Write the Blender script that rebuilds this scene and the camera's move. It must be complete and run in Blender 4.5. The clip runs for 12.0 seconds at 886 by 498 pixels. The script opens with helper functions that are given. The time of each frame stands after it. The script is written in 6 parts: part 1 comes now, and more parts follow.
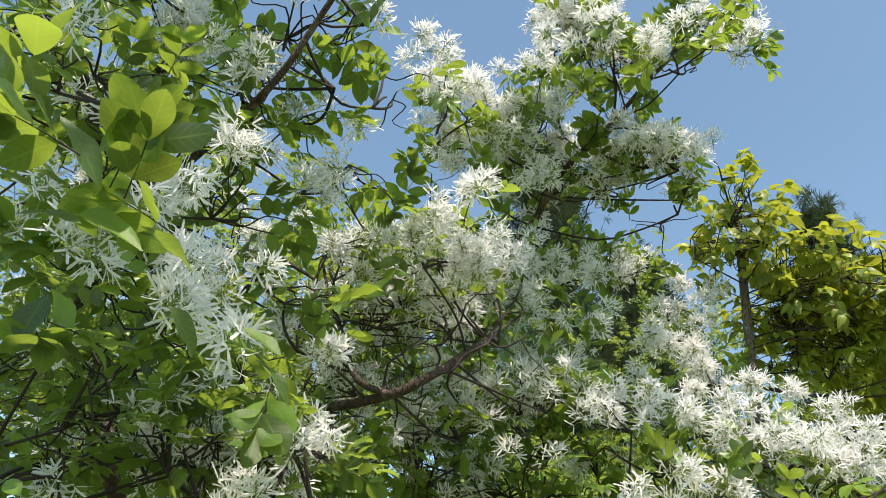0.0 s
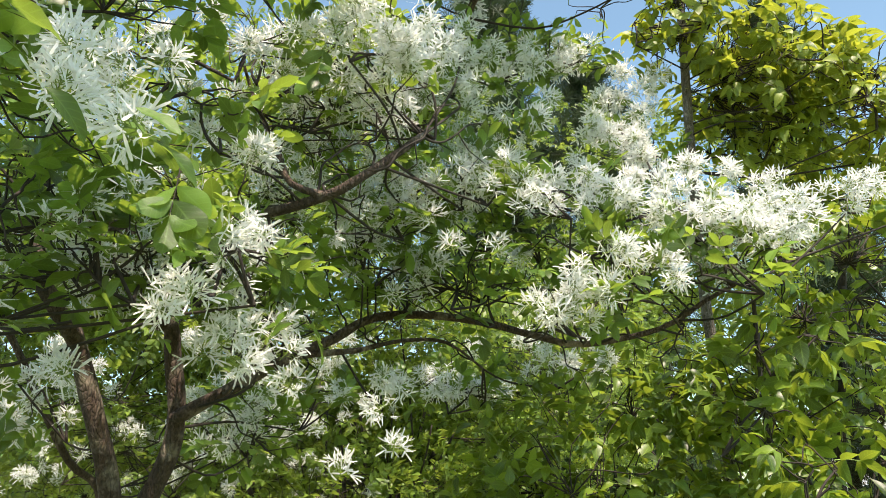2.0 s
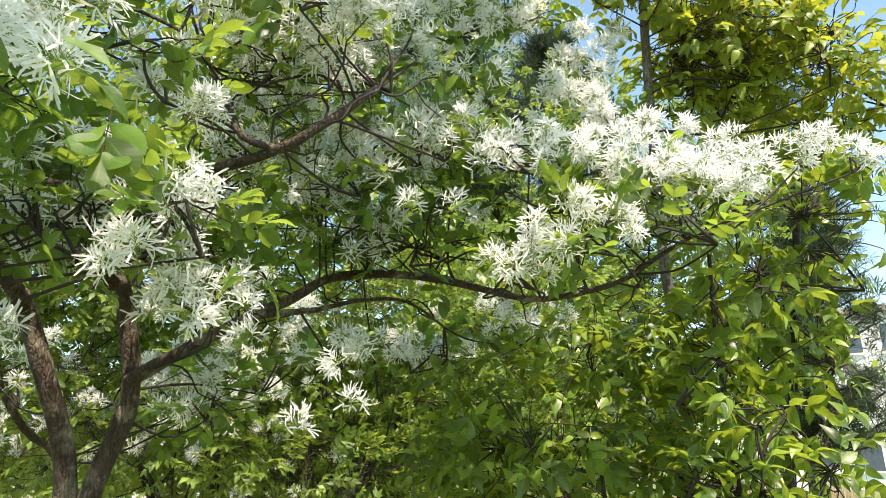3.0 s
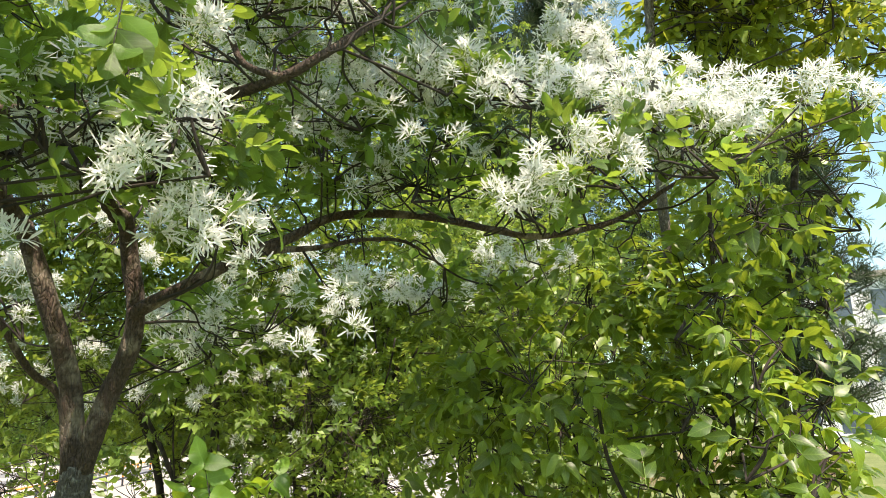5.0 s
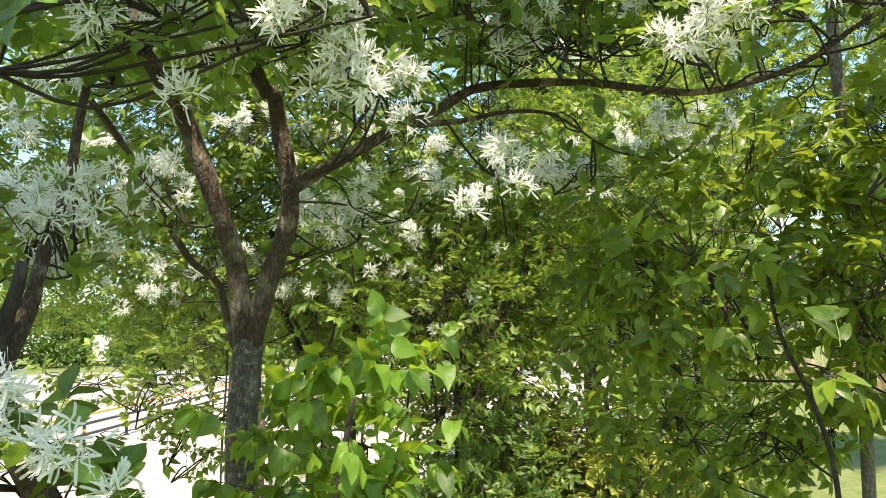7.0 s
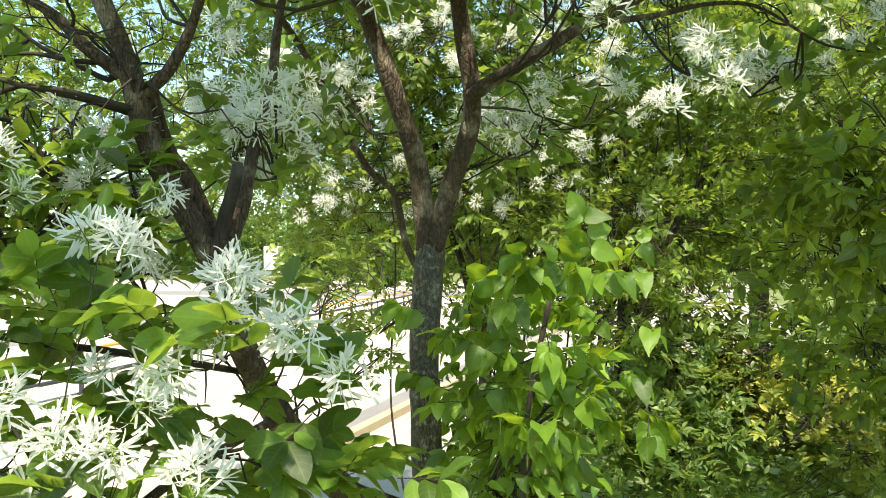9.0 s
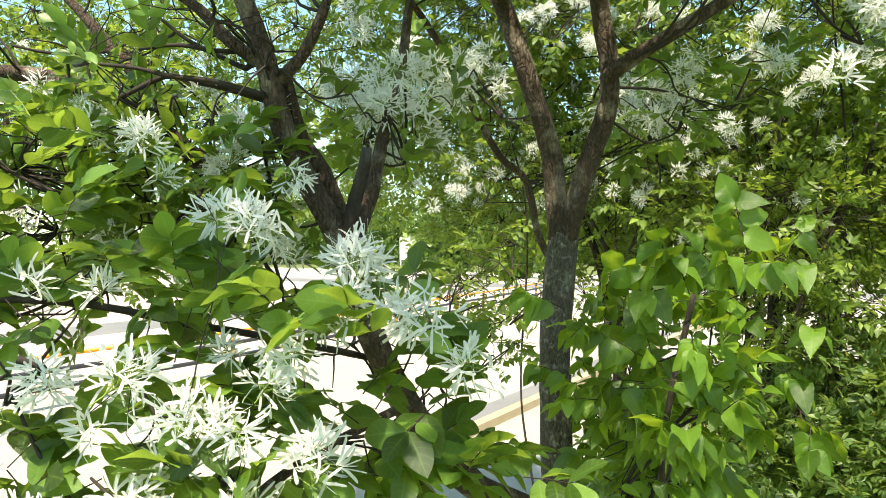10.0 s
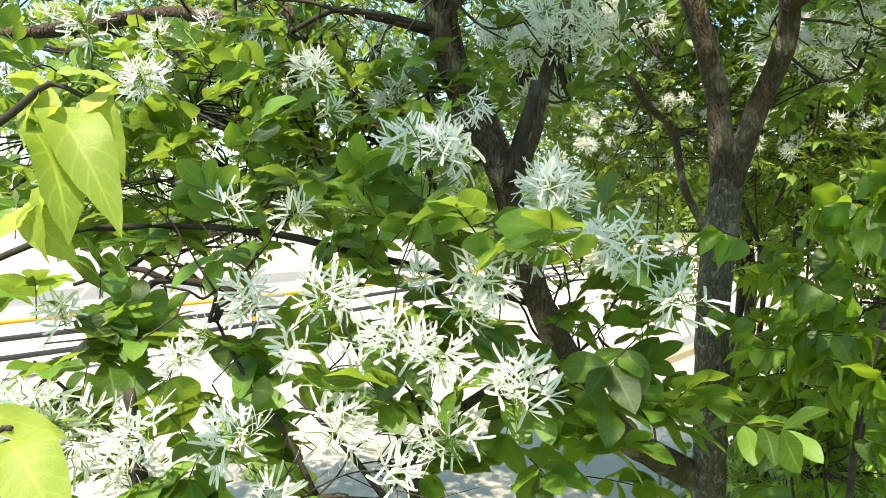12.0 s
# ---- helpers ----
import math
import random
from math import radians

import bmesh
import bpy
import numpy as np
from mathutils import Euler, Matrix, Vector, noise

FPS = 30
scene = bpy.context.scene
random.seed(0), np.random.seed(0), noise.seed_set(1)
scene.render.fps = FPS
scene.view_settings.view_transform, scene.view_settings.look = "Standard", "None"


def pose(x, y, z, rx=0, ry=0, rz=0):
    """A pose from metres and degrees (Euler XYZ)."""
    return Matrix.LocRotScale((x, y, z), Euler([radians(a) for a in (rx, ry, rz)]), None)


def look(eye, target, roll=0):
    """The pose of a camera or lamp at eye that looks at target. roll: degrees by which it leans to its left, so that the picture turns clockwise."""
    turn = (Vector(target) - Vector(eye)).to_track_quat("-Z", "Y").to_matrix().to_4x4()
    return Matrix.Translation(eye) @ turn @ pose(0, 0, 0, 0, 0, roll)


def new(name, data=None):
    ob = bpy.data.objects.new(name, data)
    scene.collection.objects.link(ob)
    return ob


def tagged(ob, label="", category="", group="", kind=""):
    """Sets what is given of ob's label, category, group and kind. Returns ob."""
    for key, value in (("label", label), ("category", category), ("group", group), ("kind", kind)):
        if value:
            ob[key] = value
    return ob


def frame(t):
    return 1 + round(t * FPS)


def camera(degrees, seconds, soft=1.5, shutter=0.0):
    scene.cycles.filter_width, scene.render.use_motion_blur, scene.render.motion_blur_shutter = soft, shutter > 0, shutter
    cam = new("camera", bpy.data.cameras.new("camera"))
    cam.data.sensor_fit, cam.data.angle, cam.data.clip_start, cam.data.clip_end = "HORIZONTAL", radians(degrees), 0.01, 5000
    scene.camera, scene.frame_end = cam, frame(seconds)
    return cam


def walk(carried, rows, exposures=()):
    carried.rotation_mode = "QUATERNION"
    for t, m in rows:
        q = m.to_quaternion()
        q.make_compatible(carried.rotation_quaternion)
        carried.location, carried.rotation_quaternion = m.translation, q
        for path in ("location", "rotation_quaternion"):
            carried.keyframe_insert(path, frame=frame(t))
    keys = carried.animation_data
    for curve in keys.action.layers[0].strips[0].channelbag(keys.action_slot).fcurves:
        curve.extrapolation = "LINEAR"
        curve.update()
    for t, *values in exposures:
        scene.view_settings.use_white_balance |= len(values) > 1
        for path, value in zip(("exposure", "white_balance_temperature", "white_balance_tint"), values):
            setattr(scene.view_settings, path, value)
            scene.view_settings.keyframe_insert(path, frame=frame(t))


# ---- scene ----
cam = camera(63.6, 12.0, soft=0.9)
PATH = [
    (0, (0.173, 0.169, 2.894), (-0.031, 1.85, 3.959), 5.4),
    (0.5, (0.196, 0.187, 2.883), (-0.007, 1.937, 3.83), 5.0),
    (1, (0.194, 0.2, 2.88), (0.009, 2.01, 3.71), 4.6),
    (1.5, (0.2, 0.231, 2.871), (0.092, 2.109, 3.55), 1.5),
    (2, (0.212, 0.247, 2.854), (0.144, 2.146, 3.479), -0.6),
    (2.5, (0.245, 0.253, 2.834), (0.23, 2.163, 3.428), -1.5),
    (3, (0.239, 0.273, 2.817), (0.258, 2.197, 3.362), -2.0),
    (3.2, (0.242, 0.279, 2.805), (0.267, 2.21, 3.324), -2.1),
    (4.8, (0.216, 0.272, 2.749), (0.261, 2.218, 3.211), -1.8),
    (5, (0.216, 0.285, 2.73), (0.247, 2.232, 3.183), -1.9),
    (5.5, (0.173, 0.296, 2.714), (0.174, 2.261, 3.087), -1.7),
    (6, (0.16, 0.32, 2.685), (0.099, 2.292, 3.017), -2.0),
    (6.5, (0.088, 0.363, 2.661), (-0.07, 2.342, 2.901), -2.2),
    (6.7, (0.085, 0.371, 2.63), (-0.125, 2.344, 2.879), -2.4),
    (8.3, (0.063, 0.425, 2.599), (-0.526, 2.336, 2.637), -1.2),
    (8.5, (0.038, 0.413, 2.594), (-0.594, 2.311, 2.619), -0.9),
    (9, (-0.013, 0.391, 2.59), (-0.71, 2.265, 2.61), -1.0),
    (9.5, (-0.027, 0.423, 2.592), (-0.861, 2.241, 2.609), -1.1),
    (10, (-0.033, 0.45, 2.581), (-1.064, 2.164, 2.582), -0.3),
    (10.5, (-0.076, 0.436, 2.577), (-1.212, 2.082, 2.573), -0.1),
    (11, (-0.118, 0.418, 2.567), (-1.289, 2.039, 2.554), 0.1),
    (11.5, (-0.141, 0.404, 2.552), (-1.36, 1.99, 2.506), 0.3),
    (12, (-0.161, 0.415, 2.531), (-1.426, 1.96, 2.428), 0.6),
]
EXPOSURES = [(0, 0.49, 6870, 25), (0.5, 0.47, 6930, 25), (1, 0.78, 6970, 25), (2, 0.82, 7030, 23), (2.5, 0.82, 7059, 24), (3, 1.00, 7087, 24), (5, 0.92, 7201, 22), (5.5, 0.86, 7230, 21), (6.5, 1.06, 7297, 19), (8.5, 1.11, 7430, 15), (10, 1.03, 7344, 12), (12, 1.07, 7230, 11)]
walk(cam, [(t, look(eye, target, roll)) for t, eye, target, roll in PATH], EXPOSURES)

# ---- world, sun, exposure ----
SUN_ELEVATION, SUN_AZIMUTH = 62.0, 157.0  # degrees; the azimuth runs from +y towards +x
world = bpy.data.worlds.new("world")
scene.world = world
world.use_nodes = True
wn = world.node_tree
sky = wn.nodes.new("ShaderNodeTexSky")
sky.sky_type, sky.sun_disc = "NISHITA", False
sky.sun_elevation, sky.sun_rotation = radians(SUN_ELEVATION), radians(SUN_AZIMUTH)
sky.air_density, sky.dust_density, sky.ozone_density = 1.0, 0.8, 0.6
haze = wn.nodes.new("ShaderNodeMixRGB")
haze.blend_type = "MULTIPLY"
haze.inputs[0].default_value = 1.0
haze.inputs[2].default_value = (1.04, 1.3, 1.14, 1)
wn.links.new(sky.outputs[0], haze.inputs[1])
wn.links.new(haze.outputs[0], wn.nodes["Background"].inputs[0])
wn.nodes["Background"].inputs[1].default_value = 0.14
sun = new("sun", bpy.data.lights.new("sun", "SUN"))
sun.data.energy, sun.data.angle, sun.data.color = 5.0, radians(0.53), (1.0, 0.93, 0.8)
ce = math.cos(radians(SUN_ELEVATION))
SUN_WAY = Vector((ce * math.sin(radians(SUN_AZIMUTH)), ce * math.cos(radians(SUN_AZIMUTH)), math.sin(radians(SUN_ELEVATION))))
sun.matrix_world = look(SUN_WAY * 40, (0, 0, 0))

RNG = np.random.default_rng(7)
TAU = 2 * math.pi


# ---- materials ----
def material(name):
    m = bpy.data.materials.new(name)
    m.use_nodes = True
    nt = m.node_tree
    nt.nodes.clear()
    return m, nt, nt.nodes.new("ShaderNodeOutputMaterial")


def node(nt, kind, **inputs):
    n = nt.nodes.new(kind)
    for key, value in inputs.items():
        n.inputs[key.replace("_", " ")].default_value = value
    return n


def ramp(nt, source, *stops):
    r = nt.nodes.new("ShaderNodeValToRGB")
    while len(r.color_ramp.elements) < len(stops):
        r.color_ramp.elements.new(0.5)
    for e, (at, col) in zip(r.color_ramp.elements, stops):
        e.position, e.color = at, (*col, 1)
    nt.links.new(source, r.inputs[0])
    return r


def noise_tex(nt, scale, detail=4.0, rough=0.6, coords="Object"):
    tc = nt.nodes.new("ShaderNodeTexCoord")
    n = node(nt, "ShaderNodeTexNoise", Scale=scale, Detail=detail, Roughness=rough)
    nt.links.new(tc.outputs[coords], n.inputs["Vector"])
    return n


def own_chance(nt):
    """A random number for every loose piece of every object."""
    geo, info = nt.nodes.new("ShaderNodeNewGeometry"), nt.nodes.new("ShaderNodeObjectInfo")
    both = nt.nodes.new("ShaderNodeMath")
    nt.links.new(geo.outputs["Random Per Island"], both.inputs[0])
    nt.links.new(info.outputs["Random"], both.inputs[1])
    wrap = nt.nodes.new("ShaderNodeMath")
    wrap.operation = "FRACT"
    nt.links.new(both.outputs[0], wrap.inputs[0])
    return wrap.outputs[0]


def leaf_material(name, dark, mid, light, through_col, share=0.22, gloss=0.45, veins=0.5):
    """Leaf blades: a waxy upper skin over a blade that lets light through; every leaf has its own green."""
    m, nt, out = material(name)
    chance = own_chance(nt)
    base = ramp(nt, chance, (0.0, dark), (0.55, mid), (1.0, light))
    mottle = noise_tex(nt, 45.0)
    mix = nt.nodes.new("ShaderNodeMixRGB")
    mix.blend_type = "MULTIPLY"
    mix.inputs[0].default_value = 0.55
    spots = ramp(nt, mottle.outputs[0], (0.3, (0.62, 0.66, 0.55)), (0.7, (1.12, 1.08, 1.0)))
    nt.links.new(base.outputs[0], mix.inputs[1])
    nt.links.new(spots.outputs[0], mix.inputs[2])
    at = nt.nodes.new("ShaderNodeAttribute")
    at.attribute_name = "blade"
    xyz = nt.nodes.new("ShaderNodeSeparateXYZ")
    nt.links.new(at.outputs["Vector"], xyz.inputs[0])
    off = nt.nodes.new("ShaderNodeMath")
    off.operation = "ABSOLUTE"
    nt.links.new(xyz.outputs[1], off.inputs[0])
    rib = ramp(nt, off.outputs[0], (0.0, (1, 1, 1)), (0.10, (0, 0, 0)))
    swept = nt.nodes.new("ShaderNodeMath")
    swept.operation = "MULTIPLY_ADD"
    swept.inputs[1].default_value = -0.22
    nt.links.new(off.outputs[0], swept.inputs[0])
    nt.links.new(xyz.outputs[0], swept.inputs[2])
    waves = nt.nodes.new("ShaderNodeMath")
    waves.operation = "MULTIPLY"
    waves.inputs[1].default_value = 7.0
    nt.links.new(swept.outputs[0], waves.inputs[0])
    saw = nt.nodes.new("ShaderNodeMath")
    saw.operation = "PINGPONG"
    saw.inputs[1].default_value = 0.5
    nt.links.new(waves.outputs[0], saw.inputs[0])
    lateral = ramp(nt, saw.outputs[0], (0.0, (0.6, 0.6, 0.6)), (0.13, (0, 0, 0)))
    web = nt.nodes.new("ShaderNodeMixRGB")
    web.blend_type = "LIGHTEN"
    web.inputs[0].default_value = 1.0
    nt.links.new(rib.outputs[0], web.inputs[1])
    nt.links.new(lateral.outputs[0], web.inputs[2])
    veined = nt.nodes.new("ShaderNodeMixRGB")
    veined.inputs[2].default_value = (*[min(1, 1.7 * c + 0.03) for c in light], 1)
    strength = nt.nodes.new("ShaderNodeMath")
    strength.operation = "MULTIPLY"
    strength.inputs[1].default_value = veins
    nt.links.new(web.outputs[0], strength.inputs[0])
    nt.links.new(strength.outputs[0], veined.inputs[0])
    nt.links.new(mix.outputs[0], veined.inputs[1])
    mix = veined
    skin = node(nt, "ShaderNodeBsdfPrincipled", Roughness=gloss)
    skin.inputs["Specular IOR Level"].default_value = 0.45
    nt.links.new(mix.outputs[0], skin.inputs["Base Color"])
    bump = node(nt, "ShaderNodeBump", Strength=0.35, Distance=0.002)
    nt.links.new(mottle.outputs[0], bump.inputs["Height"])
    nt.links.new(bump.outputs[0], skin.inputs["Normal"])
    glow = nt.nodes.new("ShaderNodeBsdfTranslucent")
    tint = nt.nodes.new("ShaderNodeMixRGB")
    tint.blend_type = "MULTIPLY"
    tint.inputs[0].default_value = 0.6
    tint.inputs[1].default_value = (*through_col, 1)
    lum = ramp(nt, chance, (0.0, (0.55, 0.6, 0.5)), (1.0, (1.15, 1.1, 0.9)))
    nt.links.new(lum.outputs[0], tint.inputs[2])
    nt.links.new(tint.outputs[0], glow.inputs["Color"])
    both = nt.nodes.new("ShaderNodeMixShader")
    both.inputs[0].default_value = share
    nt.links.new(skin.outputs[0], both.inputs[1])
    nt.links.new(glow.outputs[0], both.inputs[2])
    nt.links.new(both.outputs[0], out.inputs[0])
    return m


def plain_material(name, stops, scale, rough=0.8, bump_d=0.0, scale2=0.0, coords="Object", metal=0.0):
    """Two scales of noise drive the colour, the finer one the relief."""
    m, nt, out = material(name)
    big = noise_tex(nt, scale, 5.0, 0.65, coords)
    fine = noise_tex(nt, scale2 or scale * 9, 4.0, 0.6, coords)
    add = nt.nodes.new("ShaderNodeMixRGB")
    add.inputs[0].default_value = 0.45
    nt.links.new(big.outputs[0], add.inputs[1])
    nt.links.new(fine.outputs[0], add.inputs[2])
    col = ramp(nt, add.outputs[0], *stops)
    p = node(nt, "ShaderNodeBsdfPrincipled", Roughness=rough, Metallic=metal)
    nt.links.new(col.outputs[0], p.inputs["Base Color"])
    if bump_d:
        b = node(nt, "ShaderNodeBump", Strength=0.8, Distance=bump_d)
        nt.links.new(add.outputs[0], b.inputs["Height"])
        nt.links.new(b.outputs[0], p.inputs["Normal"])
    nt.links.new(p.outputs[0], out.inputs[0])
    return m


def petal_material():
    m, nt, out = material("fringe_petal")
    geo = nt.nodes.new("ShaderNodeNewGeometry")
    col = ramp(nt, geo.outputs["Random Per Island"], (0.0, (0.8, 0.82, 0.74)), (0.35, (0.87, 0.88, 0.87)), (1.0, (0.92, 0.92, 0.92)))
    p = node(nt, "ShaderNodeBsdfPrincipled", Roughness=0.6)
    nt.links.new(col.outputs[0], p.inputs["Base Color"])
    glow = nt.nodes.new("ShaderNodeBsdfTranslucent")
    nt.links.new(col.outputs[0], glow.inputs["Color"])
    both = nt.nodes.new("ShaderNodeMixShader")
    both.inputs[0].default_value = 0.54
    nt.links.new(p.outputs[0], both.inputs[1])
    nt.links.new(glow.outputs[0], both.inputs[2])
    nt.links.new(both.outputs[0], out.inputs[0])
    return m


def bark_material(name, dark, mid, pale, stretch=0.34, plates=90.0, lichens=11.0):
    """Fissured bark: long cracks between plates, lichen-pale patches over them."""
    m, nt, out = material(name)
    tc = nt.nodes.new("ShaderNodeTexCoord")
    mp = nt.nodes.new("ShaderNodeMapping")
    mp.inputs["Scale"].default_value = (1, 1, stretch)
    nt.links.new(tc.outputs["Object"], mp.inputs["Vector"])
    warp = node(nt, "ShaderNodeTexNoise", Scale=30.0, Detail=3.0)
    nt.links.new(mp.outputs[0], warp.inputs["Vector"])
    bend = nt.nodes.new("ShaderNodeMixRGB")
    bend.inputs[0].default_value = 0.04
    nt.links.new(mp.outputs[0], bend.inputs[1])
    nt.links.new(warp.outputs["Color"], bend.inputs[2])
    cracks = node(nt, "ShaderNodeTexVoronoi", Scale=plates)
    cracks.feature = "DISTANCE_TO_EDGE"
    nt.links.new(bend.outputs[0], cracks.inputs["Vector"])
    grain = node(nt, "ShaderNodeTexNoise", Scale=plates * 2.2, Detail=6.0, Roughness=0.7)
    nt.links.new(mp.outputs[0], grain.inputs["Vector"])
    patch = node(nt, "ShaderNodeTexNoise", Scale=lichens, Detail=4.0, Roughness=0.65)
    nt.links.new(tc.outputs["Object"], patch.inputs["Vector"])
    body = ramp(nt, grain.outputs[0], (0.3, dark), (0.6, mid), (0.8, [1.3 * c for c in mid]))
    lichen = ramp(nt, patch.outputs[0], (0.52, (0, 0, 0)), (0.68, (0.75, 0.75, 0.75)))
    a = nt.nodes.new("ShaderNodeMixRGB")
    a.inputs[2].default_value = (*pale, 1)
    nt.links.new(lichen.outputs[0], a.inputs[0])
    nt.links.new(body.outputs[0], a.inputs[1])
    gap = ramp(nt, cracks.outputs["Distance"], (0.0, (0.62, 0.62, 0.62)), (0.2, (1, 1, 1)))
    c = nt.nodes.new("ShaderNodeMixRGB")
    c.blend_type = "MULTIPLY"
    c.inputs[0].default_value = 0.8
    nt.links.new(a.outputs[0], c.inputs[1])
    nt.links.new(gap.outputs[0], c.inputs[2])
    high = nt.nodes.new("ShaderNodeMath")
    high.operation = "MULTIPLY_ADD"
    high.inputs[1].default_value = 0.5
    nt.links.new(grain.outputs[0], high.inputs[0])
    nt.links.new(gap.outputs[0], high.inputs[2])
    bump = node(nt, "ShaderNodeBump", Strength=1.0, Distance=0.011)
    nt.links.new(high.outputs[0], bump.inputs["Height"])
    p = node(nt, "ShaderNodeBsdfPrincipled", Roughness=0.88)
    nt.links.new(c.outputs[0], p.inputs["Base Color"])
    nt.links.new(bump.outputs[0], p.inputs["Normal"])
    nt.links.new(p.outputs[0], out.inputs[0])
    return m


FRINGE_LEAF = leaf_material("fringe_leaf", (0.014, 0.031, 0.006), (0.052, 0.117, 0.018), (0.155, 0.285, 0.048), (0.46, 0.65, 0.08), 0.34, 0.4, veins=0.3)
DOGWOOD_LEAF = leaf_material("dogwood_leaf", (0.012, 0.031, 0.006), (0.052, 0.115, 0.015), (0.2, 0.3, 0.034), (0.52, 0.66, 0.06), 0.31, 0.4, veins=0.35)
SAPLING_LEAF = leaf_material("sapling_leaf", (0.02, 0.055, 0.008), (0.064, 0.145, 0.018), (0.16, 0.29, 0.034), (0.47, 0.68, 0.05), 0.36, 0.38, veins=0.22)
# Dogwood leaf made paler and yellower: sunlight is put into the colour.
SUNLIT_LEAF = leaf_material("sunlit_leaf", (0.15, 0.235, 0.03), (0.25, 0.335, 0.055), (0.38, 0.44, 0.09), (0.68, 0.76, 0.12), 0.4, veins=0.3)
SLIM_LEAF = leaf_material("slim_tree_leaf", (0.045, 0.09, 0.012), (0.13, 0.2, 0.024), (0.26, 0.32, 0.04), (0.62, 0.68, 0.07), 0.36)
GROVE_LEAF = leaf_material("grove_leaf", (0.013, 0.033, 0.006), (0.052, 0.11, 0.017), (0.2, 0.3, 0.05), (0.54, 0.7, 0.1), 0.34)
SHRUB_LEAF = leaf_material("shrub_leaf", (0.02, 0.055, 0.012), (0.06, 0.13, 0.028), (0.15, 0.23, 0.06), (0.45, 0.6, 0.12), 0.35)
FAR_LEAF = leaf_material("far_leaf", (0.03, 0.07, 0.014), (0.06, 0.13, 0.022), (0.12, 0.2, 0.035), (0.3, 0.5, 0.07))
PINE_NEEDLE = leaf_material("pine_needle", (0.014, 0.03, 0.012), (0.026, 0.05, 0.02), (0.045, 0.075, 0.03), (0.08, 0.14, 0.05), 0.2, 0.5)
PETAL = petal_material()
# Yellow and reddish leaves, made paler still for the sun on the hedge top.
YELLOW_LEAF = leaf_material("yellow_leaf", (0.1, 0.15, 0.022), (0.18, 0.23, 0.032), (0.36, 0.34, 0.07), (0.6, 0.6, 0.1))
STALK = plain_material("flower_stalk", ((0.3, (0.12, 0.2, 0.03)), (0.7, (0.22, 0.3, 0.06))), 30.0, 0.6)
TRUNK_BARK = bark_material("trunk_bark", (0.045, 0.037, 0.03), (0.15, 0.13, 0.105), (0.42, 0.4, 0.34), lichens=42.0)
BARK = bark_material("fringe_bark", (0.022, 0.013, 0.009), (0.115, 0.075, 0.053), (0.36, 0.3, 0.23))
TWIG_BARK = plain_material("twig_bark", ((0.3, (0.014, 0.01, 0.008)), (0.7, (0.042, 0.03, 0.022))), 25.0, 0.85)
GREY_BARK = bark_material("grey_bark", (0.09, 0.075, 0.06), (0.25, 0.22, 0.19), (0.45, 0.43, 0.39))
DARK_BARK = bark_material("dark_bark", (0.012, 0.009, 0.007), (0.045, 0.033, 0.026), (0.09, 0.08, 0.07), 0.3, 30.0)
CONCRETE = plain_material("lot_concrete", ((0.3, (0.32, 0.295, 0.25)), (0.7, (0.4, 0.37, 0.32))), 0.25, 0.9, 0.003, 18.0)
ASPHALT = plain_material("lane_asphalt", ((0.3, (0.14, 0.14, 0.14)), (0.7, (0.22, 0.215, 0.21))), 0.6, 0.9, 0.004, 60.0)
PAVER = plain_material("block_paving", ((0.3, (0.36, 0.3, 0.26)), (0.7, (0.46, 0.4, 0.35))), 0.4, 0.9, 0.003, 14.0)
KERB = plain_material("kerb_stone", ((0.3, (0.34, 0.27, 0.17)), (0.7, (0.46, 0.38, 0.25))), 2.0, 0.85, 0.003, 40.0)
GRASS_SOIL = plain_material("grass_ground", ((0.3, (0.055, 0.08, 0.02)), (0.5, (0.12, 0.155, 0.04)), (0.72, (0.23, 0.23, 0.095))), 0.5, 0.95, 0.02, 9.0)
RAIL_BLACK = plain_material("rail_black_paint", ((0.3, (0.02, 0.021, 0.025)), (0.7, (0.045, 0.045, 0.05))), 3.0, 0.45)
RAIL_ORANGE = plain_material("rail_orange_paint", ((0.3, (0.72, 0.27, 0.02)), (0.7, (0.85, 0.36, 0.035))), 3.0, 0.5)
WHITE_PAINT = plain_material("white_paint", ((0.3, (0.7, 0.7, 0.69)), (0.7, (0.82, 0.82, 0.81))), 1.5, 0.6)
WINDOW_GLASS = plain_material("window_glass", ((0.3, (0.05, 0.07, 0.09)), (0.7, (0.1, 0.13, 0.16))), 0.7, 0.08)
STRAW = leaf_material("dry_grass", (0.42, 0.32, 0.2), (0.55, 0.44, 0.3), (0.66, 0.55, 0.4), (0.6, 0.5, 0.35), 0.3, 0.7)


